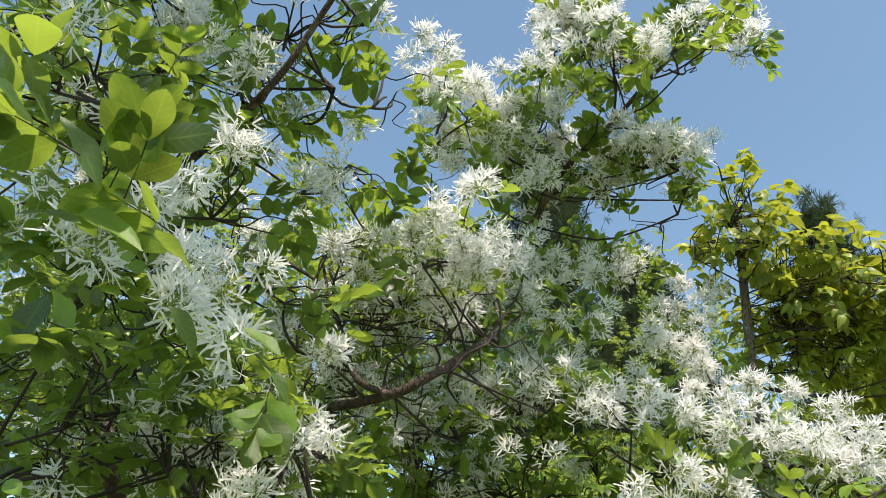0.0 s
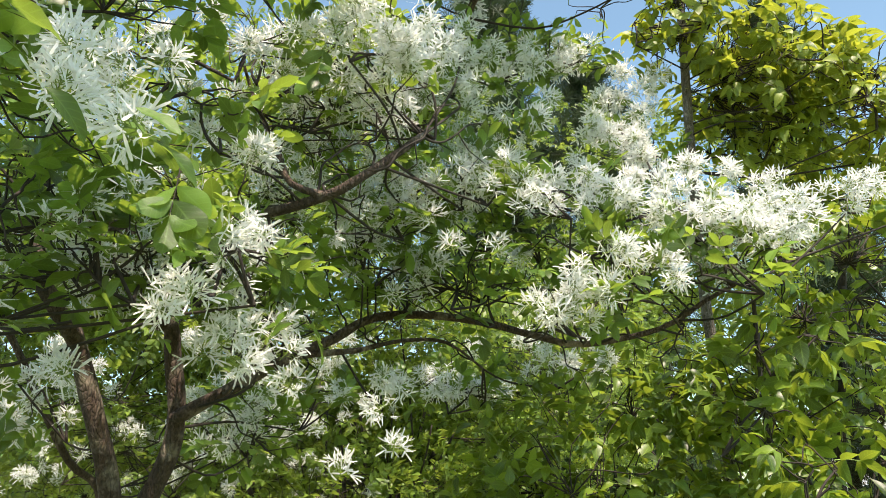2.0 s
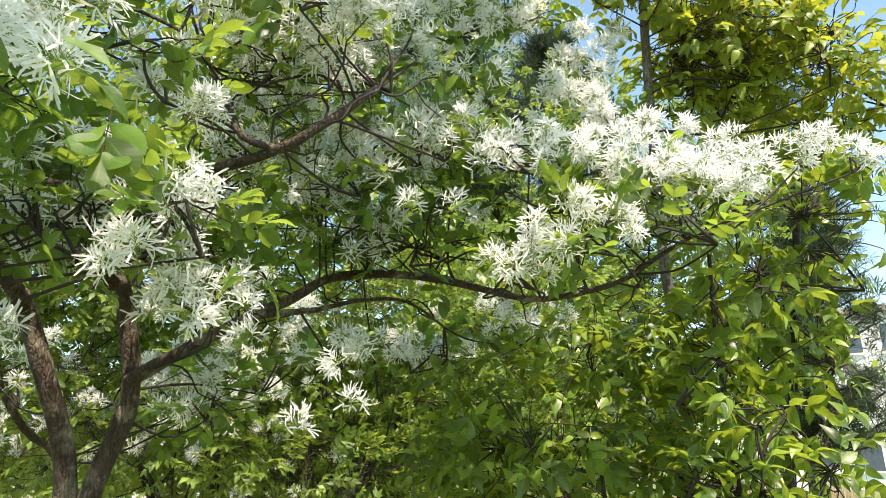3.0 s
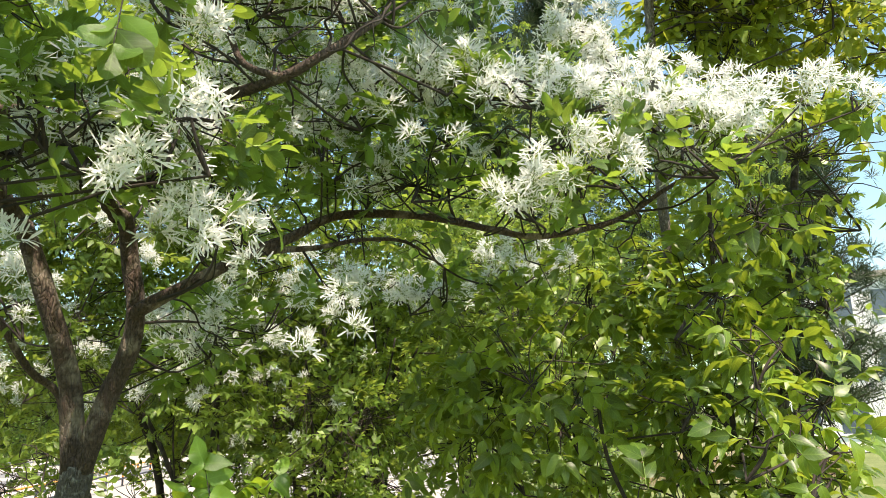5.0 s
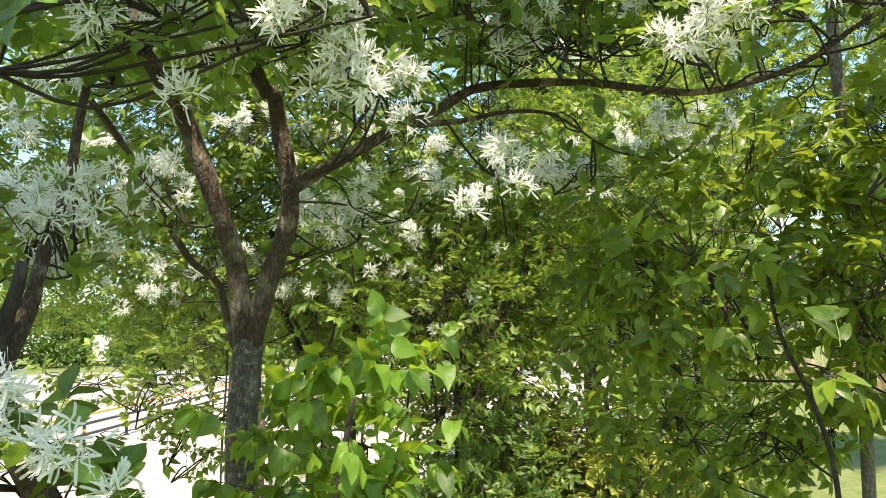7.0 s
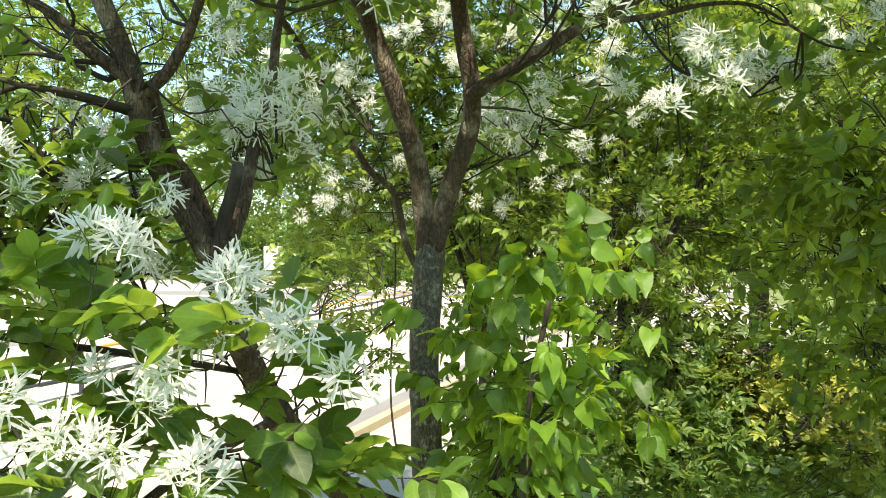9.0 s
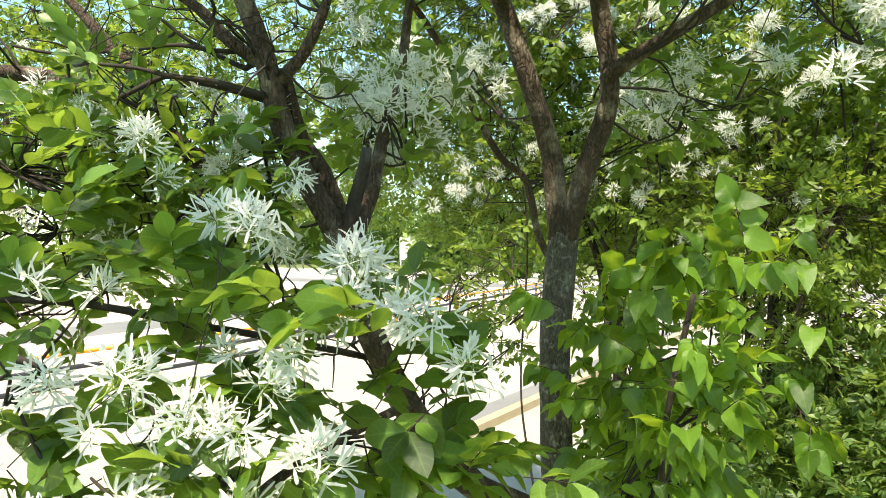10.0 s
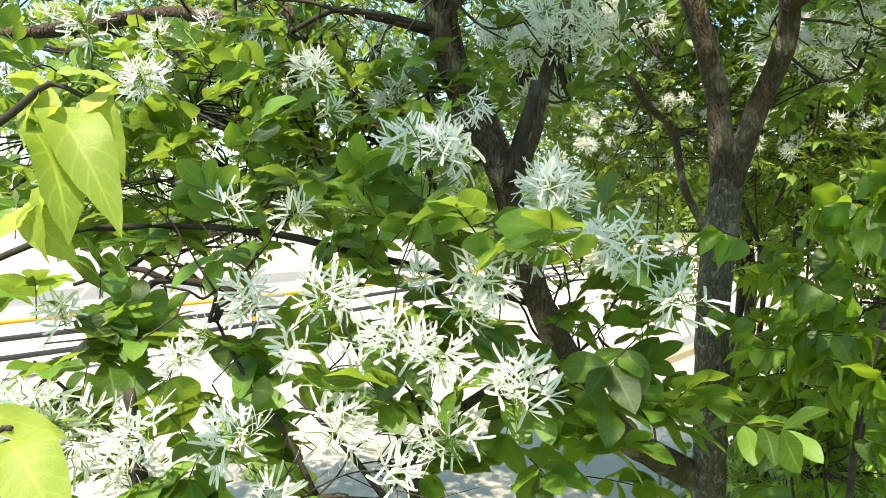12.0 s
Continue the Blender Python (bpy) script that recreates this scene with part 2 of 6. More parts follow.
# ---- mesh helpers ----
class Heap:
    """Many copies of small triangle templates, gathered into one mesh."""

    def __init__(self):
        self.verts, self.tris, self.mats, self.uvs, self.count = [], [], [], [], 0

    def add(self, template, turn, place, slot=0):
        v, t, uv = template
        self.verts.append(v @ turn.T + place)
        self.uvs.append(uv)
        self.tris.append(t + self.count)
        self.mats.append(np.full(len(t), slot, np.int32))
        self.count += len(v)

    def mesh(self, name, materials, smooth=True):
        me = bpy.data.meshes.new(name)
        v, t = np.concatenate(self.verts), np.concatenate(self.tris)
        me.vertices.add(len(v))
        me.vertices.foreach_set("co", v.astype(np.float32).ravel())
        me.loops.add(t.size)
        me.loops.foreach_set("vertex_index", t.astype(np.int32).ravel())
        me.polygons.add(len(t))
        me.polygons.foreach_set("loop_start", np.arange(0, t.size, 3, dtype=np.int32))
        me.polygons.foreach_set("material_index", np.concatenate(self.mats))
        along = me.attributes.new("blade", "FLOAT2", "POINT")
        along.data.foreach_set("vector", np.concatenate(self.uvs).astype(np.float32).ravel())
        if smooth:
            me.polygons.foreach_set("use_smooth", np.ones(len(t), bool))
        for m in materials:
            me.materials.append(m)
        me.update(calc_edges=True)
        me.validate()
        return me


def under(name, me, parent, label="", kind=""):
    ob = new(name, me)
    ob.parent = parent
    ob.matrix_parent_inverse = parent.matrix_basis.inverted()
    return tagged(ob, label, kind=kind)


def part(name, bm, mat, parent, label=""):
    me = bpy.data.meshes.new(name)
    bm.to_mesh(me)
    bm.free()
    me.materials.append(mat)
    return under(name, me, parent, label)


def thing(name, place, label, category, group="", kind=""):
    ob = new(name)
    ob.matrix_basis = Matrix.Translation(place)
    return tagged(ob, label, category, group, kind)


def box(bm, lo, hi, bevel=0.0):
    made = bmesh.ops.create_cube(bm, size=1)["verts"]
    for v in made:
        v.co = Vector([a + (b - a) * (c + 0.5) for a, b, c in zip(lo, hi, v.co)])
    if bevel:
        edges = {e for v in made for e in v.link_edges}
        bmesh.ops.bevel(bm, geom=list(edges), offset=bevel, segments=1, affect="EDGES")


def unit(v):
    v = np.asarray(v, float)
    return v / (np.linalg.norm(v) + 1e-9)


def frame_of(way, up=(0, 0, 1)):
    """A turn whose x axis runs along way and whose z axis lies near up."""
    x = unit(way)
    y = np.cross(up, x)
    y = unit(y if np.linalg.norm(y) > 1e-3 else np.cross((0, 1, 0), x))
    return np.stack([x, y, np.cross(x, y)], 1)


def blade(length, width, shape, stations=4, fold=0.25, droop=0.25, wave=0.0, phase=0.0):
    """A leaf blade along +x: folded at its midrib, drooping towards the tip."""
    s = np.linspace(0, 1, stations + 2)
    if shape == "strap":
        s[1], s[-2] = 0.12, 0.93
    if shape == "ovate":
        w = s ** 0.55 * (1 - s) ** 0.95
    elif shape == "strap":
        w = np.minimum(1, np.minimum(s * 5 + 0.35, (1 - s) * 9 + 0.3))
    elif shape == "round":
        w = np.sin(np.pi * s ** 1.2) ** 0.7
    elif shape == "lance":
        w = s ** 0.8 * (1 - s) ** 0.9
    else:
        w = np.sin(np.pi * s ** 0.92) ** 0.75
    w = w / w.max() * width / 2
    verts, tris = [], []
    uv = [(0.0, 0.0)] + [(a, side) for a in s[1:-1] for side in (1.0, 0.0, -1.0)] + [(1.0, 0.0)]
    for i, a in enumerate(s):
        mid = np.array([a * length, 0, -droop * length * a * a])
        if i in (0, stations + 1):
            verts.append(mid)
            continue
        lift = fold * w[i]
        verts += [mid + (0, w[i], lift + wave * w[i] * math.sin(9 * a + phase)), mid, mid + (0, -w[i], lift + wave * w[i] * math.sin(8 * a + phase + 2))]
    last = len(verts) - 1
    tris += [(0, 2, 1), (0, 3, 2)]
    for i in range(stations - 1):
        a, b = 1 + 3 * i, 4 + 3 * i
        tris += [(a, a + 1, b + 1), (a, b + 1, b), (a + 1, a + 2, b + 2), (a + 1, b + 2, b + 1)]
    a = 1 + 3 * (stations - 1)
    tris += [(a, a + 1, last), (a + 1, a + 2, last)]
    return np.array(verts), np.array(tris, np.int64), np.array(uv)


def rod(points, r0, r1, sides=4):
    """A thin tapering tube through the points, as a triangle template."""
    pts = np.asarray(points, float)
    k = len(pts)
    verts, tris = [], []
    for i, p in enumerate(pts):
        way = unit(pts[min(i + 1, k - 1)] - pts[max(i - 1, 0)])
        turn = frame_of(way)
        r = r0 + (r1 - r0) * i / (k - 1)
        for j in range(sides):
            a = TAU * j / sides
            verts.append(p + r * (math.cos(a) * turn[:, 1] + math.sin(a) * turn[:, 2]))
    for i in range(k - 1):
        for j in range(sides):
            a, b = i * sides + j, i * sides + (j + 1) % sides
            tris += [(a, b, b + sides), (a, b + sides, a + sides)]
    return np.array(verts), np.array(tris, np.int64), np.full((len(verts), 2), 0.5)


def eased(points, per=3):
    """The points joined by a smooth curve."""
    p = [np.asarray(q, float) for q in points]
    out = []
    for i in range(len(p) - 1):
        a, b, c, d = p[max(i - 1, 0)], p[i], p[i + 1], p[min(i + 2, len(p) - 1)]
        for k in range(per):
            t = k / per
            out.append(0.5 * (2 * b + (c - a) * t + (2 * a - 5 * b + 4 * c - d) * t * t + (3 * b - a - 3 * c + d) * t ** 3))
    return out + [p[-1]]


def merge(*templates):
    n, tris = 0, []
    for v, t, _ in templates:
        tris.append(t + n)
        n += len(v)
    return np.concatenate([a[0] for a in templates]), np.concatenate(tris), np.concatenate([a[2] for a in templates])


def moved(template, turn, place):
    return template[0] @ turn.T + place, template[1], template[2]


def spin(axis, angle):
    return np.array(Matrix.Rotation(angle, 3, Vector(axis)))


def sprig_template(rng, shape, leaf, ratio, pairs, stem, stations, droop, hang=0.0):
    """A shoot along +x with pairs of leaves and one at its end, and its green stem."""
    bits = []
    for k in range(pairs):
        at = stem * (0.25 + 0.75 * k / max(pairs - 1, 1))
        for side in (1, -1):
            size = leaf * rng.uniform(0.65, 1.1)
            b = blade(size, size * ratio * rng.uniform(0.85, 1.1), shape, stations, rng.uniform(0.1, 0.4), droop * rng.uniform(0.4, 1.6), 0.12, rng.uniform(0, 6))
            ang = side * rng.uniform(0.6, 1.25)
            twist = rng.uniform(-0.6, 0.6)
            turn = spin((0, 0, 1), ang) @ spin((0, 1, 0), rng.uniform(-0.45, 0.25) + hang) @ spin((1, 0, 0), twist)
            bits.append(moved(b, turn, np.array([at, 0, 0])))
    size = leaf * rng.uniform(0.8, 1.1)
    b = blade(size, size * ratio, shape, stations, 0.25, droop, 0.1, 1.0)
    bits.append(moved(b, spin((0, 1, 0), rng.uniform(-0.3, 0.3) + hang), np.array([stem, 0, 0])))
    return merge(*bits), rod([(0, 0, 0), (stem * 0.5, 0, 0.004), (stem, 0, 0)], 0.0016, 0.001, 3)


def sprigs(count, *args, **kw):
    rng = np.random.default_rng(11)
    return [sprig_template(rng, *args, **kw) for _ in range(count)]


def petal(length, width, droop, bend):
    """A narrow blunt strap along +x, bowed downwards and to one side."""
    s = np.array([0.0, 0.35, 0.86, 1.0])
    w = np.array([0.32, 0.88, 1.0, 0.6]) * width / 2
    mid = np.stack([s * length, bend * length * s * s, -droop * length * s * s], 1)
    verts = np.concatenate([mid + np.stack([0 * w, w, 0.25 * w], 1), mid - np.stack([0 * w, w, -0.25 * w], 1)])
    tris = []
    for k in range(3):
        tris += [(k, k + 4, k + 1), (k + 1, k + 4, k + 5)]
    uv = np.stack([np.tile(s, 2), np.repeat([1.0, -1.0], 4)], 1)
    return verts, np.array(tris, np.int64), uv


def flower_template(rng, n, reach, petal_len):
    """A loose panicle: side stalks wind up a short axis, each ends in a flower of four long strap petals."""
    petals, stalks = [], [rod([(0, 0, -1.3 * reach), (0.05 * reach, 0, -0.3 * reach), (0, 0, 0.7 * reach)], 0.0011, 0.0007, 3)]
    for k in range(n):
        u = k / max(n - 1, 1)
        az = k * 2.4 + rng.uniform(-0.4, 0.4)
        high = reach * (-0.55 + 1.2 * u)
        out = reach * (1.0 - 0.75 * u) * rng.uniform(0.6, 1.15)
        base = np.array([math.cos(az) * out, math.sin(az) * out, high + out * rng.uniform(-0.15, 0.4)])
        stalks.append(rod([(0, 0, high - 0.25 * reach), base * 0.55 + (0, 0, 0.25 * high), base], 0.0008, 0.0006, 3))
        f = frame_of(unit(base + (0, 0, 0.45 * reach) + rng.normal(size=3) * 0.35 * reach), unit(rng.normal(size=3)))
        turn = rng.uniform(0, TAU)
        for j in range(4):
            a = turn + TAU * j / 4 + rng.uniform(-0.4, 0.4)
            side = math.cos(a) * f[:, 1] + math.sin(a) * f[:, 2]
            way = unit(f[:, 0] * rng.uniform(0.6, 1.2) + side * rng.uniform(0.4, 0.9) + (0, 0, -0.12))
            p = petal(petal_len * rng.uniform(0.7, 1.2), petal_len * rng.uniform(0.115, 0.17), rng.uniform(-0.3, 0.55), rng.uniform(-0.38, 0.38))
            petals.append(moved(p, frame_of(way, unit(f[:, 0] + rng.normal(size=3) * 0.5)), base))
    return merge(*petals), merge(*stalks)


FLOWER_MESHES = []  # small, middling and full panicles
frng = np.random.default_rng(5)
for n, reach in ((8, 0.019), (14, 0.028), (20, 0.036)):
    FLOWER_MESHES.append([])
    for k in range(5):
        pet, stk = flower_template(frng, n + k, reach, 0.0285)
        h = Heap()
        h.add(pet, np.eye(3), np.zeros(3), 0)
        h.add(stk, np.eye(3), np.zeros(3), 1)
        FLOWER_MESHES[-1].append(h.mesh("blossom", (PETAL, STALK), smooth=False))


class Tree:
    """One woody plant: a root Empty, limbs as meshes of their own, foliage gathered, flower clusters as parts."""

    def __init__(self, name, place, label, category, leaf, kinds, area, bark, up=0.25, loose=0.5, group=""):
        self.root = thing(name, place, label, category, group)
        self.leaf, self.kinds, self.area, self.bark, self.up, self.loose = leaf, kinds, area, bark, up, loose
        self.foliage, self.wood = Heap(), Heap()
        self.lines, self.loose_ends = [], []

    def near_wood(self, p, below=False):
        """The nearest point of the limbs to p, and how far off it is."""
        pts = np.concatenate(self.lines)
        far = np.linalg.norm(pts - p, axis=1) + (np.maximum(0, pts[:, 2] - p[2]) * 1.5 if below else 0)
        k = int(np.argmin(far))
        return pts[k], far[k]

    def bough(self, p, r):
        """A bent thin bough from the limbs to the foot p of a spray of foliage."""
        a, far = self.near_wood(p, True)
        if 0.06 < far < 1.3:
            bow = RNG.normal(size=3) * 0.07 * far + (0, 0, -0.04 * far)
            self.wood.add(rod(eased([a, a * 0.67 + p * 0.33 + bow, a * 0.3 + p * 0.7 + bow * 0.6, p]), r + 0.003 * far, r, 5), np.eye(3), np.zeros(3))

    def finish(self):
        for p, r in self.loose_ends if self.lines else ():
            self.bough(p, r)
        if self.foliage.verts:
            under("foliage", self.foliage.mesh("foliage", (self.leaf, STALK), smooth=False), self.root, kind="stuff")
        if self.wood.verts:
            under("brushwood", self.wood.mesh("brushwood", (TWIG_BARK,)), self.root, kind="stuff")


def bloom(tree, place, size, up=0.6):
    if size > 0.125:
        for k in range(4):
            bloom(tree, np.array(place) + in_ball(RNG) * size * (0.36, 0.25, 0.36), size * RNG.uniform(0.62, 0.75))
        return
    kinds = FLOWER_MESHES[0 if size < 0.076 else 1 if size < 0.1 else 2]
    ob = under("blossom", kinds[RNG.integers(len(kinds))], tree.root)
    turn = frame_of(unit(RNG.normal(size=3)), unit(RNG.normal(size=3) * 0.6 + (0, -0.25, up)))
    m = Matrix(turn.tolist()).to_4x4()
    ob.matrix_basis = Matrix.Translation(place) @ m @ Matrix.Scale(RNG.uniform(0.88, 1.12), 4)


def put_sprig(tree, place, way, scale):
    leaves, stem = tree.kinds[RNG.integers(len(tree.kinds))]
    turn = frame_of(way, unit(RNG.normal(size=3) * tree.loose + (0, -0.15, 1))) * scale
    tree.foliage.add(leaves, turn, place, 0)
    tree.foliage.add(stem, turn, place, 1)


def in_ball(rng):
    while True:
        p = rng.uniform(-1, 1, 3)
        if p @ p <= 1:
            return p


def clump(tree, centre, radii, yaw, cover, flowers, twigs=True):
    """A bough's worth of foliage inside an ellipsoid: shoots on twigs, flower clusters towards its upper side."""
    c, r = np.array(centre), np.array(radii)
    turn = spin((0, 0, 1), radians(yaw))
    n = max(3, int(cover * math.pi * r[0] * r[2] / tree.area))
    ends = []
    for _ in range(n):
        q = in_ball(RNG)
        p = c + turn @ (q * r)
        ends.append(p)
        way = unit(turn @ q * 0.7 + RNG.normal(size=3) * (0.7, 0.7, 0.45) + (0, 0, tree.up))
        put_sprig(tree, p, way, RNG.uniform(0.75, 1.15))
    if twigs:
        root = c - turn @ (np.array([RNG.uniform(-0.6, 0.6), 0.3, 0.75]) * r)
        mids = [c + turn @ (in_ball(RNG) * r * 0.6) for _ in range(3)]
        tree.loose_ends.append((root, 0.0028))
        for m in mids:
            bow = RNG.normal(size=3) * 0.05 * np.linalg.norm(m - root)
            tree.wood.add(rod(eased([root, root * 0.6 + m * 0.4 + bow, root * 0.25 + m * 0.75 + bow, m]), 0.0042, 0.003, 5), np.eye(3), np.zeros(3))
        for e in ends[:: max(1, len(ends) // 36)]:
            m = min(mids, key=lambda a: np.linalg.norm(a - e))
            bow = RNG.normal(size=3) * 0.12 * np.linalg.norm(e - m)
            tree.wood.add(rod(eased([m, m * 0.66 + e * 0.34 + bow, m * 0.3 + e * 0.7 - bow * 0.6, e]), 0.0026, 0.0015, 4), np.eye(3), np.zeros(3))
    for _ in range(round(flowers * 1.1)):
        q = in_ball(RNG)
        q[1], q[2] = q[1] * 0.7 - 0.35, q[2] * 0.8 + 0.15
        bloom(tree, c + turn @ (q * r), RNG.uniform(0.08, 0.124))


def leaf_meshes(shape, ratio, mat, veins, droop=0.12):
    """Close-up leaf blades of length 1, with raised ribs."""
    out = []
    for k in range(5):
        v, t, uv = blade(1.0, ratio * (0.9 + 0.05 * k), shape, 12, 0.12 + 0.06 * k, droop + 0.08 * k, 0.1 + 0.3 * droop, k * 1.3)
        v = v.copy()
        for i in range(12):
            v[1 + 3 * i, 2] += veins * (1 if i % 2 else -1)
            v[3 + 3 * i, 2] += veins * (1 if i % 2 else -1)
        h = Heap()
        h.add((v, t, uv), np.eye(3), np.zeros(3))
        out.append(h.mesh("leaf", (mat,)))
    return out


NEAR_LEAVES = {"round": leaf_meshes("round", 0.54, FRINGE_LEAF, 0.004), "ovate": leaf_meshes("ovate", 0.64, DOGWOOD_LEAF, 0.008), "sapling": leaf_meshes("ovate", 0.64, SAPLING_LEAF, 0.008, 0.34), "young": leaf_meshes("ovate", 0.6, SUNLIT_LEAF, 0.01, 0.3)}
h = Heap()
h.add(rod([(0, 0, 0), (0.5, 0, 0.03), (1, 0, 0)], 0.02, 0.012, 6), np.eye(3), np.zeros(3))
TWIG_MESH = h.mesh("twig", (TWIG_BARK,))


def one_leaf(tree, base, tip, width, parent=None, normal=None):
    """A single close leaf from its base to its tip."""
    kind = {DOGWOOD_LEAF: "ovate", SAPLING_LEAF: "sapling", SUNLIT_LEAF: "young"}.get(tree.leaf, "round")
    a, b = np.array(base), np.array(tip)
    size = np.linalg.norm(b - a)
    n = unit(normal if normal is not None else RNG.normal(size=3) * 0.35 + (0, -0.45, 0.8))
    turn = frame_of(b - a, n) * np.array([size, width / 0.55, size])
    ob = under("leaf", NEAR_LEAVES[kind][RNG.integers(5)], parent or tree.root)
    ob.matrix_basis = Matrix.Translation(a) @ Matrix(turn.tolist()).to_4x4()
    if parent:
        ob.matrix_parent_inverse = parent_world(parent).inverted()
    return ob


def parent_world(ob):
    m = ob.matrix_basis
    if ob.parent:
        m = parent_world(ob.parent) @ ob.matrix_parent_inverse @ m
    return m


def near_clump(tree, centre, radii, yaw, cover, flowers):
    """As clump(), for boughs close by: every shoot is a twig with its own leaves."""
    c, r = np.array(centre), np.array(radii)
    turn = spin((0, 0, 1), radians(yaw))
    for _ in range(max(2, int(cover * math.pi * r[0] * r[2] / 0.0029))):
        q = in_ball(RNG)
        p = c + turn @ (q * r)
        way = unit(turn @ q * 0.5 + RNG.normal(size=3) * (0.7, 0.7, 0.35) + (0, 0, 0.2))
        long = RNG.uniform(0.05, 0.09)
        twig = under("twig", TWIG_MESH, tree.root)
        f = frame_of(way, unit(RNG.normal(size=3) * 0.3 + (0, 0, 1)))
        twig.matrix_basis = Matrix.Translation(p) @ Matrix((f * np.array([long, 0.05, 0.05])).tolist()).to_4x4()
        for k in range(3):
            for side in (1, -1):
                at = p + f[:, 0] * long * (0.35 + 0.32 * k)
                a = RNG.uniform(0.6, 1.15)
                d = unit(f[:, 0] * math.cos(a) + f[:, 1] * side * math.sin(a) + f[:, 2] * RNG.uniform(-0.35, 0.35) + (0, 0, 8 * min(tree.up, 0)))
                size = RNG.uniform(0.045, 0.073) * (0.74 if tree.up < 0 else 1)
                one_leaf(tree, at, at + d * size, size * RNG.uniform(0.54, 0.66), twig, f[:, 2] + RNG.normal(size=3) * 0.35)
        tip = p + f[:, 0] * long
        one_leaf(tree, tip, tip + unit(f[:, 0] + RNG.normal(size=3) * 0.2) * 0.06, 0.032, twig, f[:, 2])


def spray(tree, root, long, thick):
    """A crooked twig that forks twice."""
    for _ in range(2):
        at, way = root.copy(), unit(RNG.normal(size=3) * (0.8, 0.8, 0.5) + (0, 0, 0.7))
        path = [at]
        for k in range(6):
            way = unit(way + RNG.normal(size=3) * 0.55 + (0, 0, 0.12))
            at = at + way * long / 5
            path.append(at)
            if k in (2, 4):
                side = unit(way + RNG.normal(size=3) * 0.8)
                tree.wood.add(rod([at, at + side * long * 0.25, at + unit(side + RNG.normal(size=3) * 0.4) * long * 0.5], thick * 0.62, thick * 0.33, 4), np.eye(3), np.zeros(3))
        tree.wood.add(rod(eased(path), thick, thick * 0.42, 5), np.eye(3), np.zeros(3))


def limb(tree, name, r0, r1, *points, sides=10, rough=0.1):
    """A bent, tapering, slightly knobbly limb through the points."""
    pts = [Vector(p) for p in points]
    start = np.array(points[0])
    if name in ("stem", "trunk") and (not tree.lines or tree.near_wood(start)[1] > 0.16):
        lean = (pts[0] - pts[1]) * 0.4
        foot = Vector((start[0] + lean.x, start[1] + lean.y, ground_height(start[0] + lean.x, start[1] + lean.y) - 0.06))
        pts = [foot, pts[0].lerp(foot, 0.66) + Vector((0.05, 0.02, 0)), pts[0].lerp(foot, 0.33) - Vector((0.04, 0.02, 0))] + pts
        r0 *= 1.2
    elif tree.lines and name != "stem":
        a, far = tree.near_wood(start, True)
        if far > 0.3:
            tree.loose_ends.append((start, 0.45 * r1))
        elif far > 0.05:
            pts = [Vector(a), Vector(a).lerp(pts[0], 0.55) + Vector((0, 0, -0.03 * far))] + pts
    line = []
    for i in range(len(pts) - 1):
        a, b, c2, d = pts[max(i - 1, 0)], pts[i], pts[i + 1], pts[min(i + 2, len(pts) - 1)]
        steps = max(3, int((c2 - b).length / 0.04))
        for k in range(min(steps, 14)):
            t = k / min(steps, 14)
            line.append(0.5 * (2 * b + (c2 - a) * t + (2 * a - 5 * b + 4 * c2 - d) * t * t + (3 * b - a - 3 * c2 + d) * t ** 3))
    line.append(pts[-1])
    tree.lines.append(np.array([tuple(p) for p in line]))
    bm = bmesh.new()
    rings = []
    for i, p in enumerate(line):
        way = unit(line[min(i + 1, len(line) - 1)] - line[max(i - 1, 0)])
        f = frame_of(way, (0.3, 1, 0.1))
        r = r0 + (r1 - r0) * i / (len(line) - 1)
        ring = []
        for j in range(sides):
            a = TAU * j / sides
            o = Vector(math.cos(a) * f[:, 1] + math.sin(a) * f[:, 2])
            k = 1 + rough * noise.noise((p + o * r) * 22) + rough * 0.9 * noise.noise(p * 9)
            ring.append(bm.verts.new(p + o * r * k))
        rings.append(ring)
    for a, b in zip(rings, rings[1:]):
        for j in range(sides):
            f = bm.faces.new((a[j], a[(j + 1) % sides], b[(j + 1) % sides], b[j]))
            f.smooth = True
    bm.faces.new(rings[0][::-1])
    bm.faces.new(rings[-1])
    if name in ("limb", "branch"):
        for p in line[:: 5 if name == "limb" else 8 if r0 > 0.0095 else 13]:
            spray(tree, np.array(p), 0.1 + 0.16 * RNG.uniform(), min(0.004, 0.35 * r0))
    return part(name, bm, TWIG_BARK if r0 < 0.0095 else DARK_BARK if name == "stub" else TRUNK_BARK if name == "trunk" and tree.bark is BARK else tree.bark, tree.root)


# ---- ground, lot, fence ----
def ground_height(x, y):
    """A low grassed bank carries the path that the viewer stands on."""
    k = min(1, max(0, (1.5 - y) / 1.2))
    return 1.15 * k * k * (3 - 2 * k)


bm = bmesh.new()
xs = sorted({-600, -300, -120, -60, *range(-30, 31, 3), *[i * 0.5 for i in range(-12, 13)], 60, 120, 300, 600})
ys = sorted({-300, -100, -40, -20, -10, -5, *[i * 0.2 for i in range(-8, 9)], *range(2, 60, 3), 80, 120, 300, 900})
grid = [[bm.verts.new((x, y, ground_height(x, y) + (0.03 * noise.noise((x * 0.4, y * 0.4, 0)) - 0.03 if 1.6 < y < 40 else -0.03))) for y in ys] for x in xs]
for a, b in zip(grid, grid[1:]):
    for j in range(len(ys) - 1):
        bm.faces.new((a[j], b[j], b[j + 1], a[j + 1])).smooth = True
me = bpy.data.meshes.new("ground")
bm.to_mesh(me)
bm.free()
me.materials.append(GRASS_SOIL)
